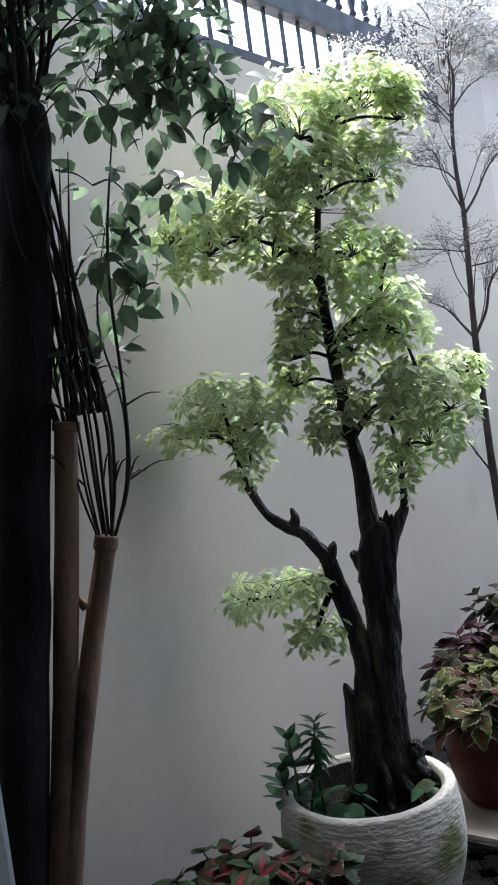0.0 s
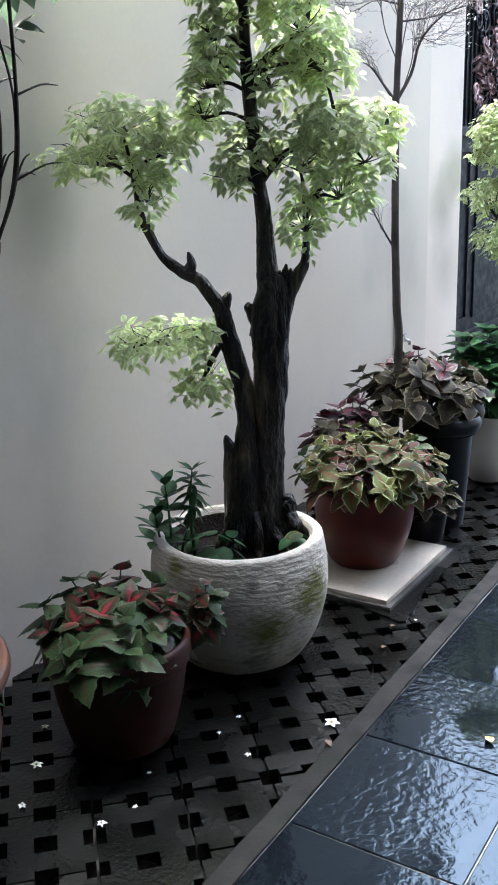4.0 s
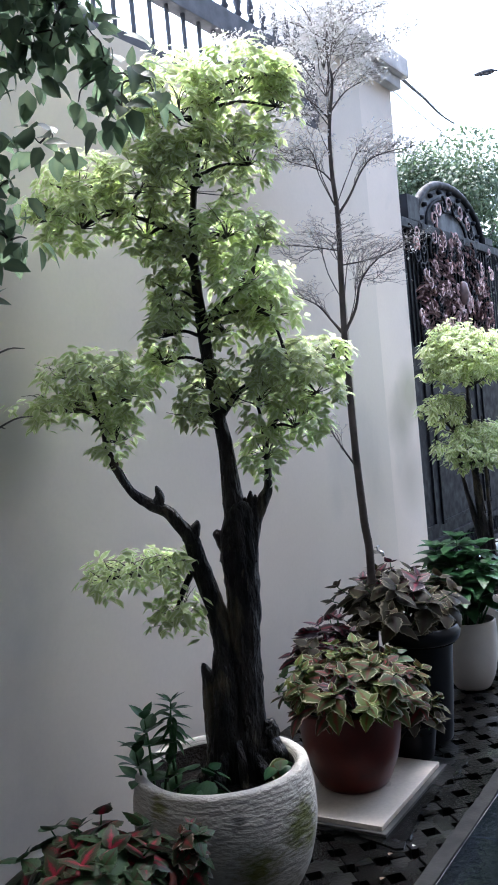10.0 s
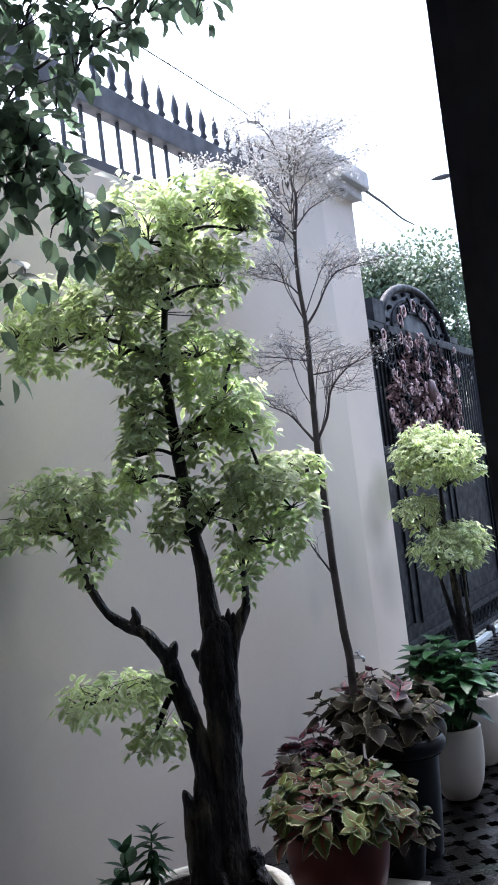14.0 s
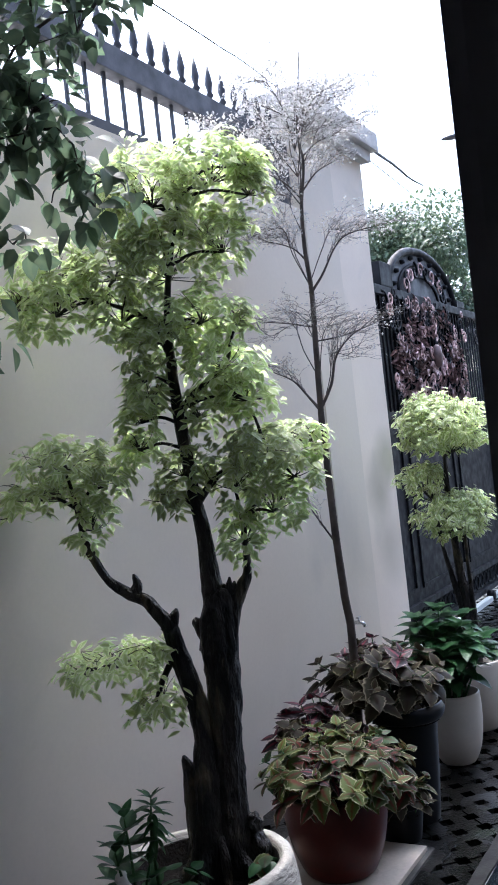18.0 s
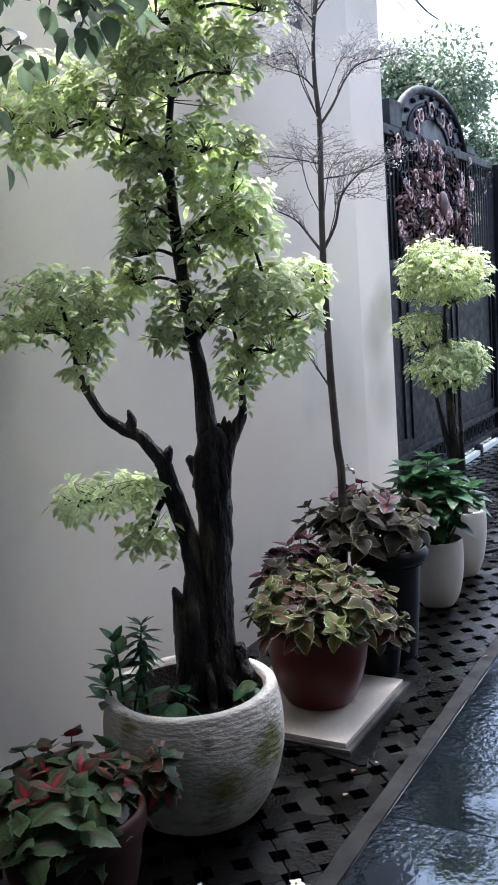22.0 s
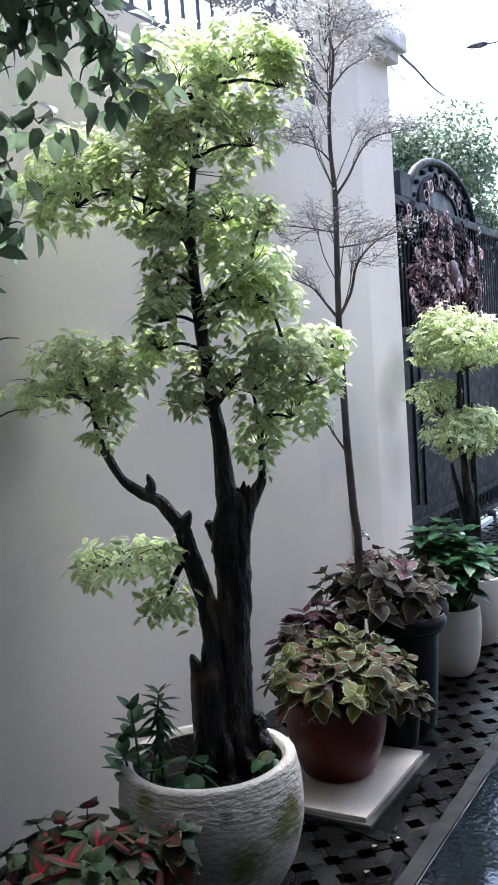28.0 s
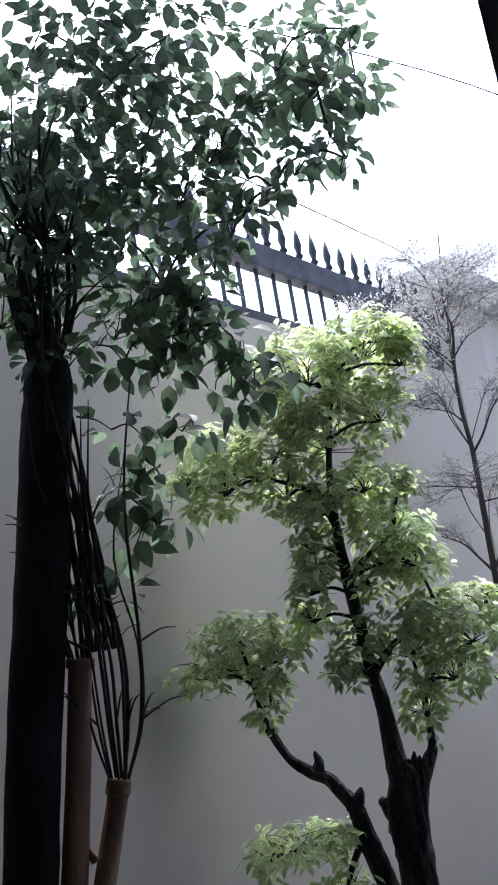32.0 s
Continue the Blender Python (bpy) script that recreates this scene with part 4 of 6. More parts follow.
sm = bmesh.new()
ring = []
for k in range(120):
    a = 2 * math.pi * k / 120
    q = 1 + 0.10 * noise.noise(Vector((math.cos(a) * 2.2, math.sin(a) * 2.2, 5))) + 0.06 * noise.noise(Vector((math.cos(a) * 14, math.sin(a) * 14, 2)))
    bx, by = math.cos(a), math.sin(a)
    m = max(abs(bx), abs(by))
    ring.append((3.12 + 0.36 * q * bx / m, 1.52 + 0.325 * q * by / m))
sm.faces.new([sm.verts.new((x, y, 0.0035)) for x, y in ring])
low = bmesh.ops.extrude_face_region(sm, geom=sm.faces[:])
for v in (g for g in low["geom"] if isinstance(g, bmesh.types.BMVert)):
    v.co.z = -0.03
bmesh.ops.recalc_face_normals(sm, faces=sm.faces[:])
part("mortar_smear", sm, M["paver"], slab, "rough grey mortar smeared over the blocks", False)


# ---- large bonsai ----
BONSAI = [
    (2.487, 1.394, 2.457, 0.176, 0.097), (2.389, 1.546, 2.417, 0.166, 0.131), (2.498, 1.378, 2.244, 0.096, 0.088), (2.404, 1.524, 2.192, 0.166, 0.122), (2.314, 1.663, 2.192, 0.139, 0.096), (2.215, 1.816, 2.203, 0.139, 0.069),
    (2.213, 1.819, 2.089, 0.130, 0.073), (2.319, 1.655, 2.050, 0.113, 0.078), (2.450, 1.452, 2.023, 0.140, 0.066), (2.371, 1.575, 1.969, 0.122, 0.063), (2.479, 1.407, 1.876, 0.148, 0.078), (2.497, 1.379, 1.784, 0.108, 0.070),
]
BONSAI += [
    (2.432, 1.480, 1.736, 0.083, 0.083), (2.343, 1.617, 1.860, 0.078, 0.078), (2.333, 1.633, 1.740, 0.078, 0.087), (2.327, 1.642, 1.645, 0.100, 0.052), (2.394, 1.538, 1.561, 0.104, 0.078), (2.364, 1.585, 1.480, 0.078, 0.048),
    (2.538, 1.315, 1.614, 0.183, 0.070), (2.575, 1.258, 1.518, 0.096, 0.059), (2.474, 1.414, 1.509, 0.108, 0.090), (2.536, 1.319, 1.425, 0.104, 0.078), (2.483, 1.401, 1.341, 0.090, 0.090),
]
BONSAI += [(2.199, 1.841, 1.621, 0.169, 0.072), (2.152, 1.915, 1.527, 0.141, 0.048), (2.262, 1.743, 1.555, 0.095, 0.069), (2.234, 1.786, 1.431, 0.083, 0.077), (2.246, 1.768, 1.010, 0.163, 0.058), (2.198, 1.843, 0.984, 0.094, 0.041), (2.312, 1.667, 0.866, 0.103, 0.082), (2.315, 1.660, 1.015, 0.085, 0.050)]
BONSAI += [(2.551, 1.295, 2.403, 0.079, 0.070), (2.332, 1.634, 2.419, 0.096, 0.073), (2.610, 1.204, 1.616, 0.070, 0.045), (2.542, 1.308, 2.480, 0.097, 0.050), (2.154, 1.912, 2.110, 0.069, 0.052), (2.510, 1.359, 1.764, 0.105, 0.061), (2.511, 1.357, 2.011, 0.070, 0.044), (2.350, 1.607, 1.789, 0.078, 0.078)]
BONSAI = [(x, y, z, r * 1.04, h * (1.35 if z > 1.95 else 1.1)) for x, y, z, r, h in BONSAI]
bonsai = thing("bonsai_tree", 2.38, 1.55, 0.34, "tall bonsai with twin dark trunks and pale green leaf pads", "bonsai tree", "potted plants along the wall")
stump = [(2.405, 1.515, 0.27, 0.068), (2.407, 1.512, 0.44, 0.060), (2.411, 1.507, 0.635, 0.052), (2.416, 1.500, 0.816, 0.049), (2.420, 1.494, 0.95, 0.052), (2.422, 1.491, 1.05, 0.055), (2.425, 1.486, 1.12, 0.050), (2.430, 1.478, 1.165, 0.042), (2.434, 1.472, 1.185, 0.024)]
right = [(2.414, 1.504, 1.000, 0.0468), (2.418, 1.497, 1.100, 0.0365), (2.417, 1.499, 1.200, 0.0309), (2.413, 1.505, 1.350, 0.0230), (2.402, 1.522, 1.533, 0.0190), (2.396, 1.533, 1.693, 0.0185), (2.393, 1.540, 1.849, 0.0155), (2.395, 1.537, 2.035, 0.0115), (2.413, 1.510, 2.225, 0.0080), (2.440, 1.460, 2.430, 0.0040)]
left = [(2.360, 1.580, 0.270, 0.0700), (2.367, 1.572, 0.408, 0.0610), (2.377, 1.557, 0.580, 0.0515), (2.379, 1.554, 0.720, 0.0400), (2.372, 1.566, 0.849, 0.0320), (2.360, 1.585, 0.940, 0.0290), (2.349, 1.602, 1.020, 0.0255), (2.340, 1.615, 1.088, 0.0235), (2.322, 1.642, 1.135, 0.0205), (2.305, 1.668, 1.175, 0.0190), (2.279, 1.710, 1.200, 0.0170), (2.249, 1.756, 1.249, 0.0145), (2.231, 1.785, 1.316, 0.0125), (2.219, 1.803, 1.370, 0.0110), (2.208, 1.812, 1.470, 0.0070)]
part("stump", tube(stump, 36, 9, 0.16, ridge=0.16), M["bark"], bonsai, "dark wet gnarled bark")
part("trunk", tube(right, 22, 7, 0.18, ridge=0.08), M["bark"], bonsai, "dark wet gnarled bark")
part("trunk", tube(left, 36, 8, 0.24, ridge=0.12), M["bark"], bonsai, "dark wet gnarled bark")
STUBS = (("stub", [(2.435, 1.472, 1.00, 0.034), (2.450, 1.448, 1.12, 0.023), (2.470, 1.418, 1.185, 0.019), (2.481, 1.402, 1.235, 0.013), (2.482, 1.404, 1.38, 0.006)]),
         ("stub", [(2.416, 1.505, 1.01, 0.026), (2.401, 1.528, 1.045, 0.021), (2.393, 1.540, 1.075, 0.015), (2.388, 1.547, 1.095, 0.013), (2.387, 1.549, 1.104, 0.004)]),
         ("stub", [(2.338, 1.622, 1.07, 0.022), (2.347, 1.608, 1.10, 0.018), (2.354, 1.598, 1.125, 0.012), (2.356, 1.594, 1.138, 0.004)]),
         ("stub", [(2.292, 1.695, 1.195, 0.019), (2.298, 1.686, 1.222, 0.015), (2.296, 1.690, 1.245, 0.009), (2.294, 1.694, 1.256, 0.003)]),
         ("stub", [(2.358, 1.588, 0.36, 0.048), (2.355, 1.593, 0.52, 0.036), (2.350, 1.600, 0.63, 0.025), (2.343, 1.611, 0.68, 0.012), (2.341, 1.614, 0.695, 0.004)]))
TWIGGED = (("branch", [(2.347, 1.608, 1.001, 0.013), (2.321, 1.649, 1.005, 0.010), (2.266, 1.734, 0.995, 0.007), (2.201, 1.83, 0.985, 0.004)]),
           ("branch", [(2.340, 1.620, 0.98, 0.010), (2.319, 1.652, 0.915, 0.008), (2.305, 1.674, 0.85, 0.005)]),
           ("branch", [(2.404, 1.52, 1.44, 0.014), (2.45, 1.44, 1.53, 0.010), (2.53, 1.32, 1.58, 0.006)]),
           ("branch", [(2.392, 1.54, 1.72, 0.010), (2.43, 1.48, 1.79, 0.008), (2.48, 1.40, 1.85, 0.005)]),
           ("branch", [(2.393, 1.54, 1.90, 0.010), (2.36, 1.59, 2.02, 0.008), (2.30, 1.69, 2.08, 0.006), (2.21, 1.82, 2.13, 0.004)]))
for nm, pts in STUBS + TWIGGED:
    part(nm, tube(pts, 12, 6, 0.22, ridge=0.2), M["bark"], bonsai)
# splintered top of the sawn trunk
for k, (dx, dz) in enumerate(((-0.012, 0.035), (0.006, 0.022), (0.022, 0.045), (0.034, 0.028), (0.014, 0.012))):
    x, y = 2.432 + dx * 0.6, 1.475 - dx
    part("splinter", tube([(x, y, 1.13, 0.017), (x + 0.001, y, 1.165 + dz * 0.4, 0.013), (x + 0.003, y - 0.003, 1.178 + dz * 0.8, 0.003)], 7, 3, 0.3), M["bark"], bonsai)
for k in range(9):
    a = k * 0.70 + 0.4
    c, s = math.cos(a), math.sin(a)
    q = 1.0 + 0.25 * math.sin(k * 2.3)
    part("root", tube([(2.385 + 0.055 * c, 1.55 + 0.055 * s, 0.46, 0.010), (2.385 + 0.082 * c, 1.55 + 0.082 * s, 0.40, 0.015), (2.385 + 0.105 * q * c, 1.55 + 0.105 * q * s, 0.345, 0.014), (2.385 + 0.135 * q * c, 1.55 + 0.135 * q * s, 0.308, 0.006)], 12, 5, 0.3, ridge=0.3), M["bark"], bonsai)
for k, (x, y, z, r) in enumerate(((2.442, 1.452, 0.40, 0.040), (2.430, 1.448, 0.475, 0.024), (2.452, 1.46, 0.455, 0.026), (2.41, 1.47, 0.39, 0.030), (2.46, 1.47, 0.37, 0.026))):
    kb2 = bmesh.new()
    bmesh.ops.create_icosphere(kb2, subdivisions=4, radius=r)
    for v in kb2.verts:
        u = v.co / r
        v.co = Vector((v.co.x, v.co.y, v.co.z * 1.15)) * (1 + 0.35 * noise.noise(u * 1.3 + Vector((k * 5, 0, 0))) + 0.4 * (0.25 - abs(noise.noise(u * 2.6 + Vector((0, k * 3, 0)))))) + Vector((x, y, z))
    part("burl", kb2, M["bark"], bonsai)
SKELETON = smooth_line(right, 4).tolist() + smooth_line(left[7:], 4).tolist() + [p for _, limb in TWIGGED for p in limb] + STUBS[0][1]
tw = bmesh.new()
for k, c in enumerate(BONSAI):
    heart = Vector((c[0], c[1], c[2] - c[4] * 0.35))
    root = min((Vector(p[:3]) for p in SKELETON if p[2] > 0.82), key=lambda p: (p - heart).length + 2.0 * max(0.0, p.z - heart.z))
    bow = root.lerp(heart, 0.5) + Vector((0, 0, 0.02))
    part("branch", tube([(*root, 0.0065), (*bow, 0.005), (*heart, 0.0035)], 7, 4, 0.15), M["bark"], bonsai)
    twigs(tw, heart, c, int(40 + 700 * c[3] * c[3]) // 3, 0.0020, k)
part("twig_mass", tw, M["twig"], bonsai)["kind"] = "stuff"
for c in BONSAI:
    tuft_pad("foliage_pad", c, int((2050 if c[2] > 1.1 else 1450) * c[3] * (c[3] + 1.4 * c[4])), 0.039, BLADE, M["bonsai_leaf"], bonsai)

# ---- clipped topiary ----
TOPIARY = [(4.870, 1.490, 1.640, 0.265, 0.135), (4.850, 1.550, 1.695, 0.173, 0.128), (4.870, 1.490, 1.555, 0.250, 0.064), (4.825, 1.615, 1.345, 0.155, 0.105), (4.870, 1.490, 1.145, 0.222, 0.125), (4.890, 1.440, 1.190, 0.170, 0.105)]
topiary = thing("topiary_tree", 4.88, 1.47, 0.32, "clipped small tree with three cloud pads of pale yellow-green leaves", "topiary", "potted plants along the wall")
part("trunk", tube([(4.885, 1.455, 0.31, 0.0354), (4.879, 1.462, 0.553, 0.0299), (4.875, 1.477, 0.766, 0.0258), (4.871, 1.491, 0.944, 0.0204), (4.866, 1.505, 1.207, 0.0150), (4.868, 1.500, 1.434, 0.0122), (4.866, 1.506, 1.62, 0.0068)], 14, 5, 0.25), M["bark"], topiary)
part("trunk", tube([(4.90, 1.49, 0.31, 0.0245), (4.871, 1.49, 0.614, 0.0204), (4.860, 1.527, 0.826, 0.0163), (4.851, 1.555, 0.976, 0.0122), (4.841, 1.589, 1.3, 0.0068)], 12, 5, 0.25), M["bark"], topiary)
part("trunk", tube([(4.87, 1.43, 0.31, 0.0177), (4.882, 1.435, 0.65, 0.0136), (4.878, 1.44, 0.95, 0.0102), (4.885, 1.44, 1.3, 0.0054)], 10, 5, 0.25), M["bark"], topiary)
tw = bmesh.new()
for k, (c, b) in enumerate(zip(TOPIARY, ((4.867, 1.503, 1.5), (4.867, 1.503, 1.5), (4.867, 1.503, 1.45), (4.845, 1.58, 1.22), (4.868, 1.5, 1.05), (4.88, 1.44, 1.1)))):
    twigs(tw, b, c, 16, 0.004, 40 + k)
part("twig_mass", tw, M["twig"], topiary)["kind"] = "stuff"
for c in TOPIARY:
    tuft_pad("foliage_pad", c, int(2300 * c[3] * (c[3] + 1.4 * c[4])), 0.041, BLADE, M["topiary_leaf"], topiary)

# ---- thin bare tree ----
thin = thing("thin_tree", 3.63, 1.71, 0.33, "slender young tree with tiered bare twigs and tiny pale leaves", "tree")
part("trunk", tube([(3.672, 1.63, 0.32, 0.0206), (3.640, 1.60, 0.763, 0.0181), (3.613, 1.60, 0.94, 0.0172), (3.590, 1.60, 1.165, 0.0155), (3.580, 1.60, 1.40, 0.0146), (3.577, 1.60, 1.60, 0.0138), (3.577, 1.60, 1.74, 0.0129), (3.599, 1.598, 2.056, 0.0120), (3.601, 1.593, 2.237, 0.0103), (3.598, 1.602, 2.420, 0.0086), (3.600, 1.596, 2.590, 0.0077), (3.611, 1.570, 2.781, 0.0060), (3.606, 1.582, 2.90, 0.0052), (3.624, 1.542, 3.243, 0.0026)], 12, 5, 0.12), M["thin_bark"], thin)
BOUGHS = [
    [(3.577, 1.602, 1.731, 0.011), (3.617, 1.557, 1.833, 0.009), (3.631, 1.527, 1.949, 0.007), (3.664, 1.452, 2.034, 0.004), (3.704, 1.362, 2.069, 0.003)],
    [(3.577, 1.602, 1.731, 0.010), (3.575, 1.653, 1.798, 0.007), (3.554, 1.700, 1.865, 0.005), (3.521, 1.773, 1.911, 0.003)],
    [(3.601, 1.595, 2.225, 0.009), (3.624, 1.542, 2.301, 0.007), (3.648, 1.487, 2.402, 0.005), (3.675, 1.427, 2.453, 0.004), (3.744, 1.273, 2.476, 0.002)],
    [(3.599, 1.597, 2.359, 0.006), (3.576, 1.650, 2.423, 0.004), (3.529, 1.756, 2.469, 0.002)],
    [(3.603, 1.589, 2.650, 0.006), (3.630, 1.528, 2.725, 0.004), (3.661, 1.458, 2.762, 0.002)],
    [(3.600, 1.59, 2.62, 0.006), (3.57, 1.65, 2.70, 0.004), (3.53, 1.73, 2.76, 0.002)],
]
BOUGHS += [
    [(3.617, 1.559, 2.926, 0.006), (3.654, 1.475, 3.009, 0.004), (3.706, 1.359, 3.062, 0.002)],
    [(3.617, 1.559, 2.926, 0.006), (3.584, 1.632, 2.988, 0.004), (3.538, 1.736, 3.056, 0.002)],
    [(3.590, 1.602, 1.168, 0.007), (3.567, 1.657, 1.270, 0.005), (3.557, 1.693, 1.335, 0.003)],
    [(3.599, 1.598, 2.02, 0.005), (3.644, 1.498, 2.03, 0.004), (3.694, 1.386, 2.06, 0.002)],
    [(3.600, 1.595, 2.079, 0.005), (3.551, 1.705, 2.110, 0.004), (3.503, 1.813, 2.13, 0.002)],
    [(3.61, 1.57, 2.80, 0.005), (3.66, 1.52, 2.86, 0.003), (3.72, 1.47, 2.89, 0.002)],
]
g = random.Random(17)
for z, reach, n in ((1.90, 0.20, 1), (2.02, 0.28, 3), (2.42, 0.26, 3), (2.62, 0.22, 1), (2.76, 0.30, 3), (2.88, 0.32, 4), (2.99, 0.22, 3)):
    for k in range(n):
        a = 2 * math.pi * (k + g.uniform(-0.25, 0.25)) / n + z * 3
        q = reach * g.uniform(0.7, 1.1)
        c, s2 = math.cos(a), math.sin(a)
        by = min(1.60 + q * s2, 2.0)
        ym = 1.60 + (by - 1.60) * 0.4
        j = [g.uniform(-0.02, 0.02) for _ in range(4)]
        BOUGHS.append([(3.602, 1.60, z - 0.16, 0.0036), (3.602 + q * 0.25 * c + j[0] * 0.5, 1.60 + (by - 1.60) * 0.25, z - 0.03, 0.003), (3.602 + q * 0.5 * c + j[1], ym + j[2] * 0.5, z + 0.06 + j[3], 0.0028), (3.602 + q * 0.75 * c - j[1], 1.60 + (by - 1.60) * 0.75, z + 0.065 - j[3], 0.002), (3.602 + q * c, by, z + 0.085, 0.0012)])
fine = bmesh.new()
tips = []
g = random.Random(21)


def fork(p, d, length, r, depth):
    """Fine twigs that fork in a zigzag, mostly level."""
    q = p + d * length
    mid = p.lerp(q, 0.5) + Vector((g.uniform(-1, 1), g.uniform(-1, 1), g.uniform(-1, 1))) * length * 0.12
    tube([(*p, r), (*mid, r * 0.85), (*q, r * 0.7)], 4, 2, 0.0, fine)
    tips.append(q)
    if depth:
        for s in (-1, 1):
            e = (Matrix.Rotation(s * g.uniform(0.3, 0.8), 3, "Z") @ Vector((d.x, d.y, d.z * 0.5)) + Vector((0, 0, g.uniform(-0.22, 0.25)))).normalized()
            fork(q, e, length * g.uniform(0.6, 0.85), r * 0.7, depth - 1)


for limb in BOUGHS:
    part("branch", tube([(x, y, z, r * 0.72) for x, y, z, r in limb], 7, 4, 0.1), M["thin_bark"], thin)
    line = smooth_line(limb, 3)
    for i in range(len(line) // 3, len(line)):
        d = Vector(line[i][:3] - line[i - 1][:3]).normalized()
        for s in (-1, 1):
            e = (Matrix.Rotation(s * g.uniform(0.5, 1.2), 3, "Z") @ d + Vector((0, 0, g.uniform(-0.1, 0.3)))).normalized()
            fork(Vector(line[i][:3]), e, g.uniform(0.045, 0.07), 0.0016, 3)
part("twig_spray", fine, M["pale_twig"], thin)["kind"] = "stuff"
tp = np.array([tuple(t) for t in tips])
up = tp[(tp[:, 2] > 1.2)]
pick = up[rng.random(len(up)) < np.clip((up[:, 2] - 1.7) / 1.2, 0.25, 1.0)]
pick = np.repeat(pick[rng.random(len(pick)) < 0.75], 2, axis=0)
pick = np.vstack([pick, pick[pick[:, 2] > 2.45]])
pick = pick + rng.normal(size=pick.shape) * 0.012
ob = new("tiny_foliage", leaf_mesh("tiny_foliage", LANCE, pick, rng.normal(size=pick.shape), rng.normal(size=pick.shape) * 0.4 + [0, 0, 1], rng.uniform(0.008, 0.018, len(pick)), M["thin_leaf"]))
ob.parent, ob.matrix_parent_inverse = thin, thin.matrix_basis.inverted()
ob["kind"] = "stuff"

# ---- multi-stemmed tree in the terracotta urn ----
urn_tree = thing("pollarded_tree", 1.18, 1.69, 0.37, "pollarded tree with cut stems, wiry shoots and leafy crown", "tree", "potted plants along the wall")
part("trunk", tube([(1.12, 1.73, 0.36, 0.060), (1.151, 1.706, 0.553, 0.056), (1.185, 1.678, 0.9, 0.055), (1.216, 1.651, 1.184, 0.056), (1.245, 1.628, 1.45, 0.058), (1.288, 1.592, 1.822, 0.060), (1.312, 1.573, 2.05, 0.058), (1.332, 1.557, 2.22, 0.056), (1.338, 1.552, 2.29, 0.046)], 18, 5, 0.10), M["cane_dark"], urn_tree, "nearly black trunk")
part("stem", tube([(1.165, 1.693, 0.36, 0.034), (1.186, 1.677, 0.474, 0.033), (1.225, 1.644, 0.701, 0.031), (1.257, 1.618, 0.932, 0.028), (1.299, 1.583, 1.291, 0.027), (1.329, 1.557, 1.575, 0.026), (1.331, 1.556, 1.59, 0.031), (1.333, 1.554, 1.61, 0.031)], 16, 5, 0.08), M["cane"], urn_tree, "brown cut stem with a swollen collar")
part("stem", tube([(1.19, 1.675, 0.36, 0.034), (1.205, 1.661, 0.470, 0.033), (1.248, 1.625, 0.737, 0.029), (1.284, 1.595, 0.927, 0.026), (1.329, 1.558, 1.144, 0.023), (1.363, 1.529, 1.30, 0.022), (1.368, 1.525, 1.325, 0.027), (1.373, 1.521, 1.352, 0.026)], 16, 5, 0.08), M["cane"], urn_tree, "brown cut stem with a swollen collar")
part("bud", tube([(1.322, 1.565, 1.20, 0.010), (1.312, 1.574, 1.225, 0.008), (1.308, 1.578, 1.245, 0.002)], 7, 3), M["cane"], urn_tree)
g = random.Random(33)
for base, n, spread, top in (((1.372, 1.522, 1.345), 10, 0.055, (1.9, 2.35)), ((1.332, 1.556, 1.60), 7, 0.05, (2.1, 2.6)), ((1.337, 1.553, 2.27), 22, 0.06, (2.55, 2.95))):
    for k in range(n):
        a = 2 * math.pi * k / n + g.uniform(-0.3, 0.3)
        c, s = math.cos(a), math.sin(a)
        z1 = g.uniform(*top)
        x0, y0, z0 = base
        r = g.uniform(0.0028, 0.0058)
        bow = spread * g.uniform(0.6, 1.5)
        px, py = x0 + g.uniform(-0.08, 0.03), y0 + g.uniform(-0.05, 0.05)
        pts = [(x0 + 0.018 * c, y0 + 0.018 * s, z0, r), (x0 + bow * 0.8 * c, y0 + bow * 0.8 * s, z0 + 0.12, r), (x0 + bow * c, y0 + bow * s, z0 + 0.28, r * 0.95), (px + bow * 0.7 * c, py + bow * 0.7 * s, z0 + 0.6 * (z1 - z0) + 0.05, r * 0.85), (px + bow * 1.4 * c, py + bow * 1.4 * s, z1, r * 0.3)]
        part("shoot", tube(pts, 6, 5, 0.08), M["twig"], urn_tree)
        for _ in range(2):
            i = g.randrange(1, 4)
            p0 = Vector(pts[i][:3])
            d = Vector((c + g.uniform(-0.6, 0.6), s + g.uniform(-0.6, 0.6), g.uniform(0.2, 1.0))) * g.uniform(0.05, 0.12)
            part("spur", tube([(*p0, 0.003), (*(p0 + d * 0.6 + Vector((0, 0, 0.01))), 0.0022), (*(p0 + d), 0.001)], 5, 3), M["twig"], urn_tree)
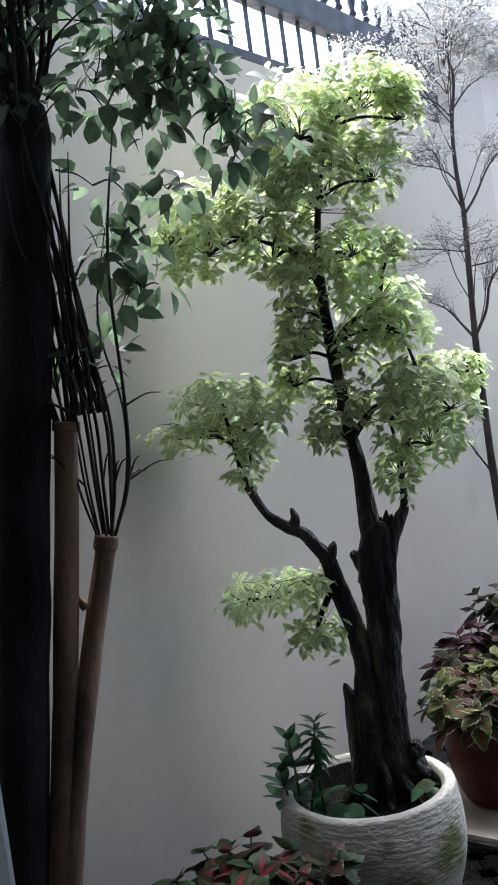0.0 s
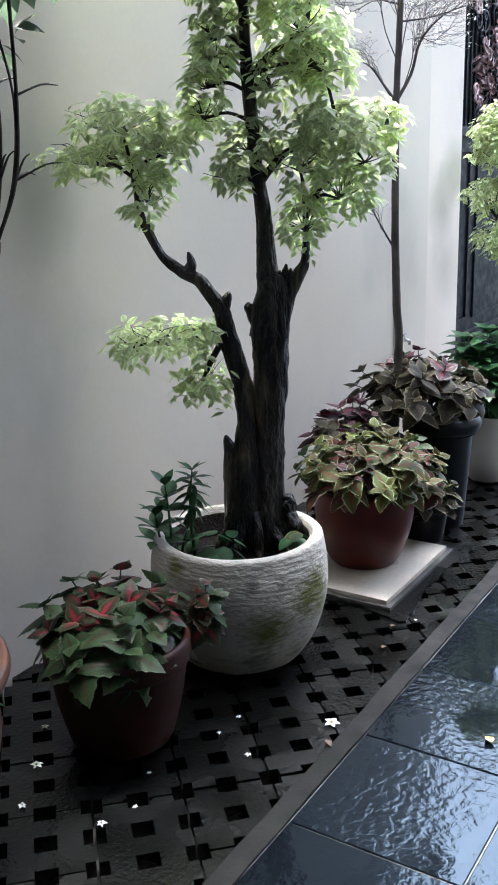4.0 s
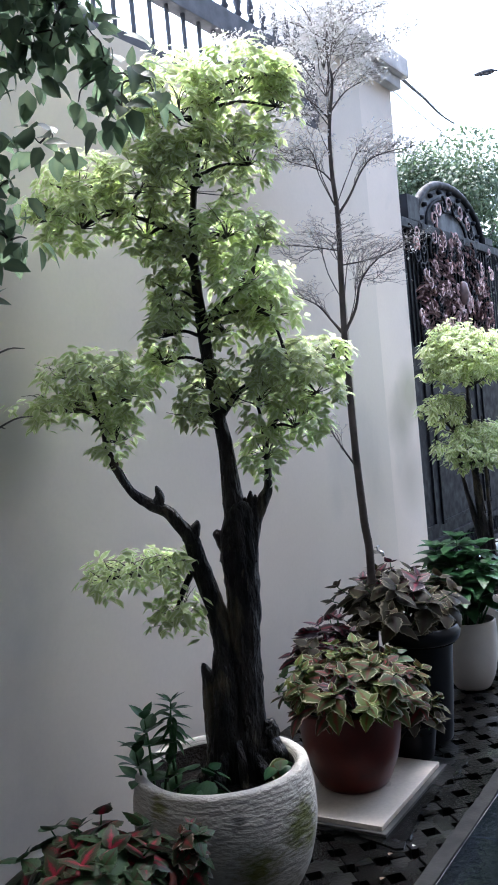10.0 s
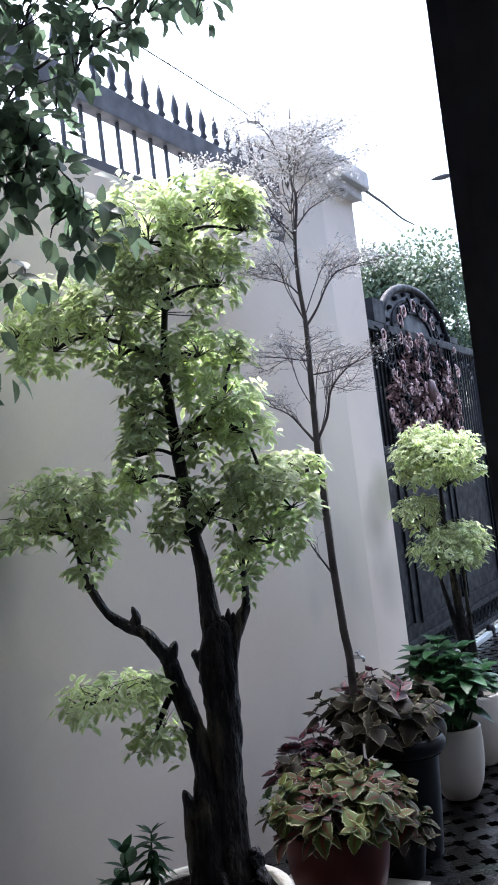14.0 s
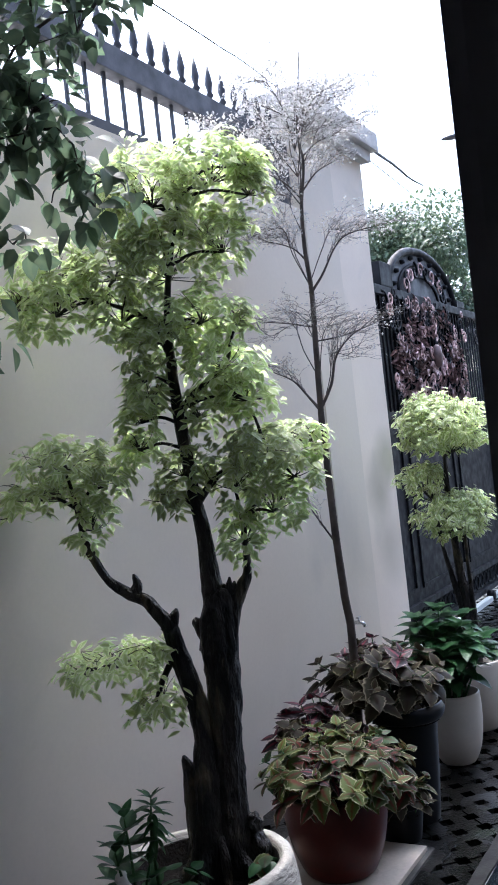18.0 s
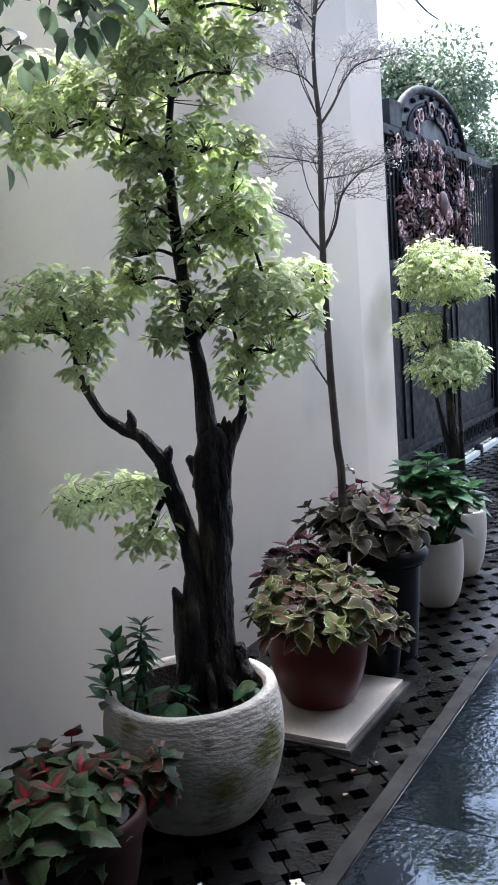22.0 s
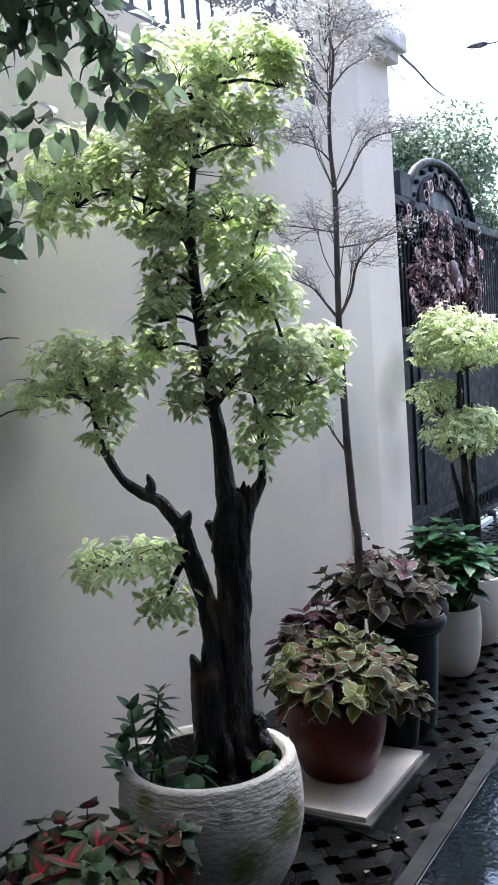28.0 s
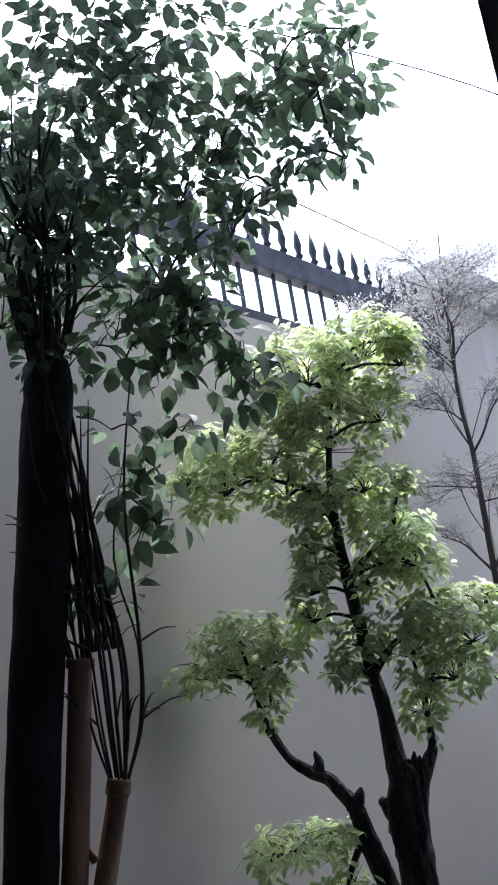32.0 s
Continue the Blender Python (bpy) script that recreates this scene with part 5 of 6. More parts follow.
# a bundle of vines that climbs the shoots of the lower stem
for k in range(9):
    a0 = k * 0.7
    pts = []
    for i in range(9):
        u = i / 8
        a = a0 + u * (3.0 + 0.4 * (k % 3))
        q = 0.030 * (1 - 0.3 * u) + 0.006 * math.sin(5 * u + k)
        pts.append((1.372 - 0.055 * u + q * math.cos(a), 1.522 + 0.04 * u + q * math.sin(a), 1.62 + 0.95 * u, 0.0055 - 0.002 * u))
    part("vine", tube(pts, 6, 4, 0.1), M["twig"], urn_tree)
CROWN = [
    (1.42, 1.48, 3.16, 0.19, 0.14), (1.65, 1.29, 3.15, 0.19, 0.14), (1.90, 1.08, 3.13, 0.14, 0.13), (1.39, 1.50, 2.90, 0.17, 0.12), (1.59, 1.34, 2.91, 0.17, 0.12), (1.76, 1.20, 2.88, 0.13, 0.10),
    (1.95, 1.05, 2.84, 0.07, 0.09), (1.41, 1.49, 2.67, 0.17, 0.09), (1.63, 1.31, 2.69, 0.13, 0.08), (1.76, 1.20, 2.73, 0.09, 0.07), (2.03, 0.97, 3.16, 0.08, 0.08), (1.37, 1.52, 2.51, 0.13, 0.08),
    (1.53, 1.39, 2.42, 0.11, 0.07), (1.59, 1.34, 2.31, 0.08, 0.05), (1.25, 1.62, 2.8, 0.2, 0.25), (1.30, 1.58, 2.45, 0.12, 0.10), (1.34, 1.55, 2.28, 0.09, 0.08), (2.02, 0.98, 3.02, 0.10, 0.12), (1.85, 1.12, 3.0, 0.13, 0.12), (1.52, 1.40, 3.02, 0.2, 0.12),
]
CROWN += [
    (1.38, 1.58, 2.77, 0.11, 0.08), (1.46, 1.49, 2.75, 0.13, 0.08), (1.55, 1.38, 2.74, 0.11, 0.08), (1.63, 1.28, 2.71, 0.10, 0.08), (1.69, 1.21, 2.82, 0.10, 0.09), (1.70, 1.20, 2.60, 0.08, 0.07), (1.62, 1.30, 2.56, 0.10, 0.06), (1.52, 1.41, 2.58, 0.10, 0.06),
    (1.42, 1.54, 2.59, 0.11, 0.06), (1.56, 1.36, 2.45, 0.10, 0.05), (1.62, 1.29, 2.41, 0.07, 0.05), (1.50, 1.45, 2.38, 0.07, 0.06), (1.86, 1.01, 2.94, 0.10, 0.09), (1.88, 0.98, 2.72, 0.06, 0.06), (1.82, 1.06, 2.75, 0.08, 0.08), (1.76, 1.13, 2.67, 0.07, 0.06),
]
SPRIGS = [(1.66, 1.25, 2.27, 0.07, 0.06), (1.70, 1.21, 2.22, 0.06, 0.06), (1.62, 1.30, 2.34, 0.06, 0.05), (1.68, 1.23, 2.16, 0.05, 0.04), (1.55, 1.38, 2.32, 0.07, 0.05), (1.65, 1.26, 2.31, 0.04, 0.04), (1.67, 1.23, 2.23, 0.05, 0.04), (1.72, 1.17, 2.19, 0.04, 0.04), (1.65, 1.25, 2.13, 0.05, 0.04), (1.50, 1.43, 2.08, 0.05, 0.05), (1.47, 1.44, 2.27, 0.08, 0.05), (1.55, 1.38, 2.23, 0.07, 0.05), (1.43, 1.47, 2.11, 0.08, 0.07), (1.66, 1.28, 2.23, 0.05, 0.04), (1.63, 1.31, 2.18, 0.03, 0.03), (1.45, 1.46, 1.95, 0.05, 0.06), (1.49, 1.42, 1.88, 0.04, 0.03), (1.47, 1.44, 2.03, 0.03, 0.04), (1.42, 1.49, 1.72, 0.05, 0.04), (1.35, 1.55, 1.75, 0.05, 0.04)]
def grow(roots, pads):
    """Join each pad to the nearest point that is already held: pairs of points, from the roots outwards."""
    held, rest, joins = [Vector(q) for q in roots], [Vector(c[:3]) for c in pads], []
    while rest:
        a, b = min(((p, q) for p in held for q in rest), key=lambda e: (e[0] - e[1]).length)
        joins.append((a, b))
        rest.remove(b)
        held.append(b)
    return joins


for a, b in grow([(1.345, 1.547, 2.30), (1.33, 1.56, 2.6)], CROWN):
    bow = a.lerp(b, 0.5) + Vector((0.01, 0.01, 0.025))
    part("limb", tube([(*a, 0.0042), (*bow, 0.0034), (*b, 0.0024)], 6, 5, 0.15), M["twig"], urn_tree)
for k, c in enumerate(CROWN):
    t = twigs(bmesh.new(), (c[0] - 0.3 * c[3], c[1] + 0.3 * c[3], c[2] - 0.7 * c[4]), c, 7, 0.0020, 70 + k)
    part("twig_mass", t, M["twig"], urn_tree)["kind"] = "stuff"
    pad("foliage", c, int(2700 * c[3] * (c[3] + c[4])), 0.049, OVAL, M["canopy_leaf"], urn_tree, hang=0.35)
g = random.Random(91)
for k in range(16):
    q = g.uniform(0.0, 0.42)
    SPRIGS.append((1.40 + q * 0.78, 1.50 - q * 0.62, 2.62 - 0.55 * g.random() - (0.3 * g.random() if q < 0.2 else 0.0), 0.05, 0.05))
for a, b in grow([(1.375, 1.52, z) for z in (1.7, 1.85, 2.0, 2.15, 2.3, 2.45)], SPRIGS):
    bow = a.lerp(b, 0.5) + Vector((g.uniform(-0.015, 0.015), g.uniform(-0.015, 0.015), g.uniform(0.0, 0.03)))
    part("sprig_stem", tube([(*a, 0.0026), (*bow, 0.0021), (*b, 0.0014)], 5, 5, 0.2), M["twig"], urn_tree)
for c in SPRIGS:
    pad("sprig_leaves", c, int(6 + 1500 * c[3] * c[3]), 0.058, OVAL, M["canopy_leaf"], urn_tree, hang=0.5)


# ---- broad-leaved plants: every leaf a piece ----
def single(name, shape, material):
    me = leaf_mesh(name, shape, np.zeros((1, 3)), np.array([[1.0, 0, 0]]), np.array([[0, 0, 1.0]]), np.ones(1), material)
    return me


def leaf_at(me, parent, p, way, up, s, name="leaf"):
    x = Vector(way).normalized()
    y = Vector(up).cross(x).normalized()
    z = x.cross(y)
    o = new(name, me)
    o.parent, o.matrix_parent_inverse = parent, parent.matrix_basis.inverted()
    o.matrix_basis = Matrix.Translation(p) @ Matrix((x, y, z)).transposed().to_4x4() @ Matrix.Diagonal((s, s * 1.0, s, 1))
    return o


def bush(name, x, y, z, r, h, n, size, material, shape, label, category, seed, stems=9, lean=(0, 0), droop=0.35, name_leaf="leaf", layers=1.0):
    """A dome of stalked leaves over a pot: each leaf of its own, on stems from the soil."""
    g = random.Random(seed)
    t = thing(name, x, y, z, label, category, "potted plants along the wall")
    meshes = [single("leaf", shape, m) for m in (material if isinstance(material, tuple) else (material,))]
    heads = []
    for k in range(stems):
        a, q = 2 * math.pi * k / stems + g.uniform(-0.3, 0.3), g.uniform(0.2, 0.75)
        e = Vector((x + lean[0] + r * q * math.cos(a), y + lean[1] + r * q * math.sin(a), z + h * (1 - 0.55 * q * q) * g.uniform(0.5, 0.72)))
        heads.append((e, a))
        b = Vector((x + r * 0.15 * math.cos(a), y + r * 0.15 * math.sin(a), z - 0.01))
        m = b.lerp(e, 0.5) + Vector((0, 0, 0.03))
        part("stem", tube([(*b, 0.0035), (*m, 0.003), (*e, 0.002)], 6, 4), M["twig"] if not isinstance(material, tuple) else M["deep_green"], t)
    for k in range(n):
        u = (k + 0.5) / n
        el = math.asin(0.12 + 0.88 * u)
        a = k * 2.39996 + g.uniform(-0.35, 0.35)
        ce = math.cos(el)
        d = Vector((ce * math.cos(a), ce * math.sin(a), math.sin(el)))
        s = size * g.uniform(0.5, 1.25)
        q = g.uniform(0.8, 1.0) if k % 3 else g.uniform(0.35, 0.75)
        q *= 1 + 0.18 * noise.noise(d * 2.4 + Vector((x * 5, y * 5, seed)))
        p = Vector((x + lean[0] * d.z + (r - s * 0.6) * d.x * q, y + lean[1] * d.z + (r - s * 0.6) * d.y * q, z + h * (0.10 + 0.90 * d.z) * q))
        if p.y > 2.03:
            p.y = 2.03 - g.uniform(0, 0.04)
        way = Vector((d.x + g.uniform(-0.8, 0.8), d.y + g.uniform(-0.8, 0.8), g.uniform(-0.35, 0.2) - (droop + 0.1) * (1 - d.z)))
        flat = math.hypot(way.x, way.y)
        if flat < 0.6:
            way.x, way.y = way.x * 0.6 / max(flat, 0.05), way.y * 0.6 / max(flat, 0.05)
        up = Vector((d.x * 0.45 + g.uniform(-0.4, 0.4), d.y * 0.45 + g.uniform(-0.4, 0.4), 1.0))
        leaf_at(meshes[g.randrange(len(meshes))], t, p, way, up, s, name_leaf)
    return t


def coleus(x, y, z, r, h, count, size, tops, rims, label, seed, lean=(0, 0), extra=(), tiers=3, share=0.22):
    """A mound of leafy shoots: on each stem crossed pairs of leaves, small and raised at the tip, large and drooping below.
    tops, rims: leaf materials of the upper and of the outer shoots."""
    g = random.Random(seed)
    t = thing("coleus", x, y, z, label, "coleus plant", "potted plants along the wall")
    meshes = {m.name: single("leaf", OVATE, m) for m in tops + rims}
    heads = []
    for k in range(count):
        u = 1 - 0.9 * (k + 0.5) / count
        a = k * 2.39996 + g.uniform(-0.3, 0.3)
        ce = math.sqrt(max(0.0, 1 - u * u))
        d = Vector((ce * math.cos(a), ce * math.sin(a), u))
        q = g.uniform(0.72, 1.08) if u < 0.75 else g.uniform(0.72, 0.92)
        p = Vector((x + lean[0] * u + (r - size * 0.7) * d.x * q, y + lean[1] * u + (r - size * 0.7) * d.y * q, z + h * (0.12 + 0.88 * u) * q))
        heads.append((p, d, tops if k < count * share else rims))
    heads += [(Vector(p), Vector((0.1, -0.3, 0.8)), tops) for p in extra]
    for p, d, mats in heads:
        p.y = min(p.y, 2.0)
        foot = Vector((x + (p.x - x) * 0.3, y + (p.y - y) * 0.3, z - 0.01))
        mid = foot.lerp(p, 0.5) + Vector((0, 0, 0.02))
        part("stem", tube([(*foot, 0.0042), (*mid, 0.0036), (*p, 0.0022)], 6, 3), M["deep_green"], t)
        axis = (d * 0.7 + Vector((g.uniform(-0.2, 0.2), g.uniform(-0.2, 0.2), 0.75))).normalized()
        side = axis.orthogonal().normalized()
        other = axis.cross(side)
        a0 = g.uniform(0, 6.3)
        me = meshes[g.choice(mats).name]
        for i in range(tiers if d.z > 0.3 else min(tiers, 2)):
            for k in range(4 if i else 3):
                a = a0 + i * 0.8 + k * math.pi / (2 if i else 1.5) + g.uniform(-0.5, 0.5)
                w = side * math.cos(a) + other * math.sin(a) + axis * (0.7, 0.2, -0.05)[i] + Vector((0, 0, (0.1, 0.0, -0.12)[i] + g.uniform(-0.28, 0.28)))
                s = size * (0.55, 0.9, 1.1)[i] * g.uniform(0.65, 1.3)
                up = axis + Vector((g.uniform(-0.6, 0.6), g.uniform(-0.6, 0.6), 0.4))
                q = p - axis * (0.0, 0.022, 0.05)[i] * size / 0.08
                if q.y + w.y * s > 2.05:
                    w.y = -abs(w.y)
                leaf_at(me, t, q, w, up, s)
    return t


def whorls(name, x, y, z, heads, tiers, n, size, shape, material, label, category, seed, gap=0.03, rise=0.45):
    """Upright stems, each with whorls of leaves near its top; heads: (dx, dy, height)."""
    g = random.Random(seed)
    t = thing(name, x, y, z, label, category, "potted plants along the wall")
    me = single("leaf", shape, material)
    for dx, dy, h in heads:
        top = Vector((x + dx, y + dy, z + h))
        foot = Vector((x + dx * 0.35, y + dy * 0.35, z - 0.01))
        mid = foot.lerp(top, 0.55) + Vector((g.uniform(-0.01, 0.01), g.uniform(-0.01, 0.01), 0.01))
        part("stem", tube([(*foot, 0.0055), (*mid, 0.0045), (*top, 0.0025)], 6, 4), M["deep_green"], t)
        for i in range(tiers):
            c = top - Vector((dx * 0.1, dy * 0.1, 1)) * gap * i
            m = n if i else max(3, n - 2)
            for k in range(m):
                a = 2 * math.pi * (k + 0.5 * (i % 2)) / m + g.uniform(-0.3, 0.3)
                lift = rise + 0.6 * (1 if i == 0 else 0) - 0.16 * i + g.uniform(-0.25, 0.25)
                leaf_at(me, t, c, (math.cos(a), min(math.sin(a), 2.0), lift), (math.cos(a) * -0.3 + g.uniform(-0.2, 0.2), math.sin(a) * -0.3, 1), size * g.uniform(0.7, 1.15) * (0.75 if i == 0 else 1.0))
    return t


green, lime, dark, red, pink, purple, bronze = (M["coleus_" + q] for q in ("green", "lime", "green_dark", "red", "pink", "purple", "bronze"))
coleus(3.09, 1.48, 0.325, 0.355, 0.26, 44, 0.078, (lime, green, pink), (green, lime, dark, green, pink), "bushy green and bronze coleus with cream edges in the red pot", 1, extra=((3.02, 1.33, 0.40), (3.25, 1.27, 0.33)))
coleus(2.91, 1.43, 0.43, 0.11, 0.06, 3, 0.080, (red,), (purple,), "crimson-hearted coleus shoot among green ones in the red pot", 13, tiers=2)
coleus(3.72, 1.52, 0.475, 0.35, 0.29, 34, 0.100, (bronze, bronze, purple), (bronze,), "dark bronze coleus with pale leaf margins in the black pot", 2, lean=(0.0, 0.03))
coleus(3.43, 1.66, 0.32, 0.28, 0.29, 20, 0.10, (purple,), (purple, bronze), "purple coleus with pink veins against the wall", 3, lean=(-0.02, 0.03))
coleus(1.733, 1.58, 0.262, 0.295, 0.20, 30, 0.108, (red, red, dark), (dark, dark, red), "dark green toothed coleus with crimson hearts in the brown pot", 4, share=0.42)
coleus(1.92, 1.42, 0.26, 0.08, 0.17, 6, 0.062, (red, pink), (dark, red), "side shoot of coleus leaning on the white pot", 5)
pot("black_pot", 3.475, 1.40, [(0.07, 0.0), (0.075, 0.015), (0.088, 0.10), (0.095, 0.14), (0.102, 0.143), (0.102, 0.165)], 0.01, M["black_pot"], "low black plastic pot between the larger pots", 0.14, seg=40)
coleus(3.44, 1.36, 0.12, 0.17, 0.22, 9, 0.08, (pink, green), (green, bronze), "low mixed coleus spilling from a small black pot", 14)
g = random.Random(61)
HEADS = [(0, 0, 0.44)] + [(0.11 * math.cos(k * 1.05), 0.11 * math.sin(k * 1.05), g.uniform(0.34, 0.42)) for k in range(6)] + [(0.20 * math.cos(k * 0.63 + 0.3), 0.20 * math.sin(k * 0.63 + 0.3), g.uniform(0.20, 0.34)) for k in range(10)] + [(0.10 * math.cos(k * 1.05 + 0.5), 0.10 * math.sin(k * 1.05 + 0.5), g.uniform(0.18, 0.24)) for k in range(6)]
whorls("broadleaf_shrub", 4.40, 1.47, 0.28, HEADS, 3, 7, 0.115, LONG, M["deep_green"], "glossy deep green broad-leaved shrub in the white pot", "shrub", 6, 0.035, 0.5)
whorls("seedling", 2.165, 1.70, 0.305, [(-0.005, 0.020, 0.265), (-0.03, 0.045, 0.17), (0.03, -0.03, 0.12)], 3, 5, 0.095, UPRIGHT, M["deep_green"], "small glossy green seedling at the bonsai pot's edge", "seedling", 7, 0.042, 0.75)
whorls("seedling", 2.225, 1.665, 0.305, [(0.0, 0.0, 0.30)], 6, 9, 0.068, NARROW, M["deep_green"], "narrow-leaved dark green seedling in the bonsai pot", "seedling", 8, 0.022, 0.4)
bush("seedling", 2.19, 1.54, 0.335, 0.085, 0.12, 15, 0.09, M["deep_green"], BROAD_FLAT, "low round-leaved green seedling in the bonsai pot", "seedling", 9, stems=3)
bush("seedling", 2.40, 1.40, 0.315, 0.085, 0.10, 28, 0.062, (M["coleus_green_dark"], M["coleus_green"], M["deep_green"]), BROAD_FLAT, "low pale green seedling in the bonsai pot", "seedling", 10, stems=3)
whorls("seedling", 1.24, 1.60, 0.36, [(0.03, 0.02, 0.15), (-0.07, -0.02, 0.11), (0.05, 0.08, 0.13)], 3, 6, 0.075, UPRIGHT, M["deep_green"], "dark green upright seedlings round the stems in the urn", "seedling", 12, 0.04, 0.8)
bush("seedling", 1.17, 1.56, 0.37, 0.12, 0.07, 26, 0.07, (M["deep_green"], M["coleus_green_dark"]), BROAD_FLAT, "low broad-leaved seedlings at the urn's rim", "seedling", 16, stems=5)

# ---- small things ----
tap = thing("garden_tap", 4.73, 2.04, 0.58, "small chrome garden tap on the wall", "tap")
part("body", tube([(4.73, 2.07, 0.60, 0.011), (4.73, 2.03, 0.60, 0.010), (4.73, 2.01, 0.595, 0.009), (4.73, 2.005, 0.575, 0.008)], 10, 4), M["chrome"], tap)
part("handle", cuboid(4.705, 2.030, 0.625, 4.755, 2.042, 0.633, 0.002), M["chrome"], tap, smooth=False)
part("stem", tube([(4.73, 2.036, 0.60, 0.005), (4.73, 2.036, 0.627, 0.005)], 8, 1), M["chrome"], tap)
hose = thing("hose_loop", 5.4, 1.44, 0, "black rubber hose loop lying on the blocks", "hose")
part("hose", tube([(5.40 + 0.12 * math.cos(a), 1.44 + 0.075 * math.sin(a), 0.020 + 0.008 * math.sin(2 * a), 0.012) for a in np.linspace(0.2, 6.0, 20)], 8, 2), M["rubber"], hose)


def blossom(x, y, z, s, seed):
    g = random.Random(seed)
    t = thing("fallen_blossom", x, y, z, "small white five-petalled blossom fallen on the blocks", "blossom", "fallen blossoms")
    me = single("petal", OVAL, M["petal"])
    a0 = g.uniform(0, 6)
    for k in range(5):
        a = a0 + k * 2 * math.pi / 5 + g.uniform(-0.15, 0.15)
        leaf_at(me, t, (x, y, z + 0.006), (math.cos(a), math.sin(a), g.uniform(0.1, 0.4)), (0, 0, 1), s * g.uniform(0.8, 1.1), "petal")
    cb = bmesh.new()
    bmesh.ops.create_icosphere(cb, subdivisions=2, radius=s * 0.18)
    for v in cb.verts:
        v.co = v.co * 1.0 + Vector((x, y, z + 0.008))
    part("centre", cb, M["dry_leaf"], t)


for k, (x, y, s) in enumerate(((2.053, 1.10, 0.026), (1.50, 1.675, 0.018), (1.361, 1.586, 0.012), (1.407, 1.375, 0.014), (1.951, 1.34, 0.009), (1.858, 1.344, 0.008), (1.812, 1.221, 0.010), (1.643, 1.783, 0.013), (1.62, 1.398, 0.008), (1.496, 1.345, 0.008), (2.75, 1.14, 0.007), (7.23, 1.756, 0.03))):
    blossom(x, y, 0.0, s, k)
for k, (x, y) in enumerate(((2.51, 1.156), (3.776, 1.03), (1.97, 1.075), (2.66, 1.19))):
    bit = thing("fallen_leaf", x, y, 0, "small brown dried leaf on the damp blocks", "leaf", "fallen leaves")
    leaf_at(single("blade", OVAL, M["brown_leaf"]), bit, (x, y, 0.008), (math.cos(k * 2.1), math.sin(k * 2.1), 0.1), (0.2, 0.1, 1), 0.028, "blade")
dl = thing("fallen_leaf", 2.193, 0.702, 0, "yellow fallen leaf on the wet slate", "leaf")
leaf_at(single("blade", OVAL, M["dry_leaf"]), dl, (2.175, 0.69, 0.008), (0.8, 0.6, 0.1), (0.2, 0.1, 1), 0.04, "blade")

# ---- beyond the gate ----
street_tree = thing("street_tree", 18.5, 6.3, 0, "dense green street tree beyond the gate", "tree")
part("trunk", tube([(18.5, 6.3, -0.05, 0.22), (18.45, 6.25, 1.5, 0.18), (18.4, 6.2, 3.0, 0.14), (18.3, 6.0, 5.0, 0.07)], 12, 4, 0.15), M["thin_bark"], street_tree)
for k in range(6):
    a = k * 1.05
    part("limb", tube([(18.42, 6.22, 2.4, 0.09), (18.4 + 0.7 * math.cos(a), 6.2 + 0.7 * math.sin(a), 3.5, 0.05), (18.4 + 1.3 * math.cos(a), 6.2 + 1.3 * math.sin(a), 4.6, 0.02)], 8, 4, 0.1), M["thin_bark"], street_tree)
g = random.Random(5)
for k in range(26):
    a, q, z = g.uniform(0, 2 * math.pi), g.uniform(0.2, 1.0), g.uniform(2.4, 6.0)
    w = 1.75 * math.sqrt(max(0.15, 1 - ((z - 3.9) / 2.6) ** 2))
    pad("foliage", (18.4 + w * q * math.cos(a), 5.75 + w * q * math.sin(a), z, g.uniform(0.55, 0.85), g.uniform(0.45, 0.65)), 1000, 0.092, OVAL, M["tree_leaf"], street_tree, limit=99)
second = thing("street_tree", 23, 5.0, 0, "green street tree standing farther down the road", "tree")
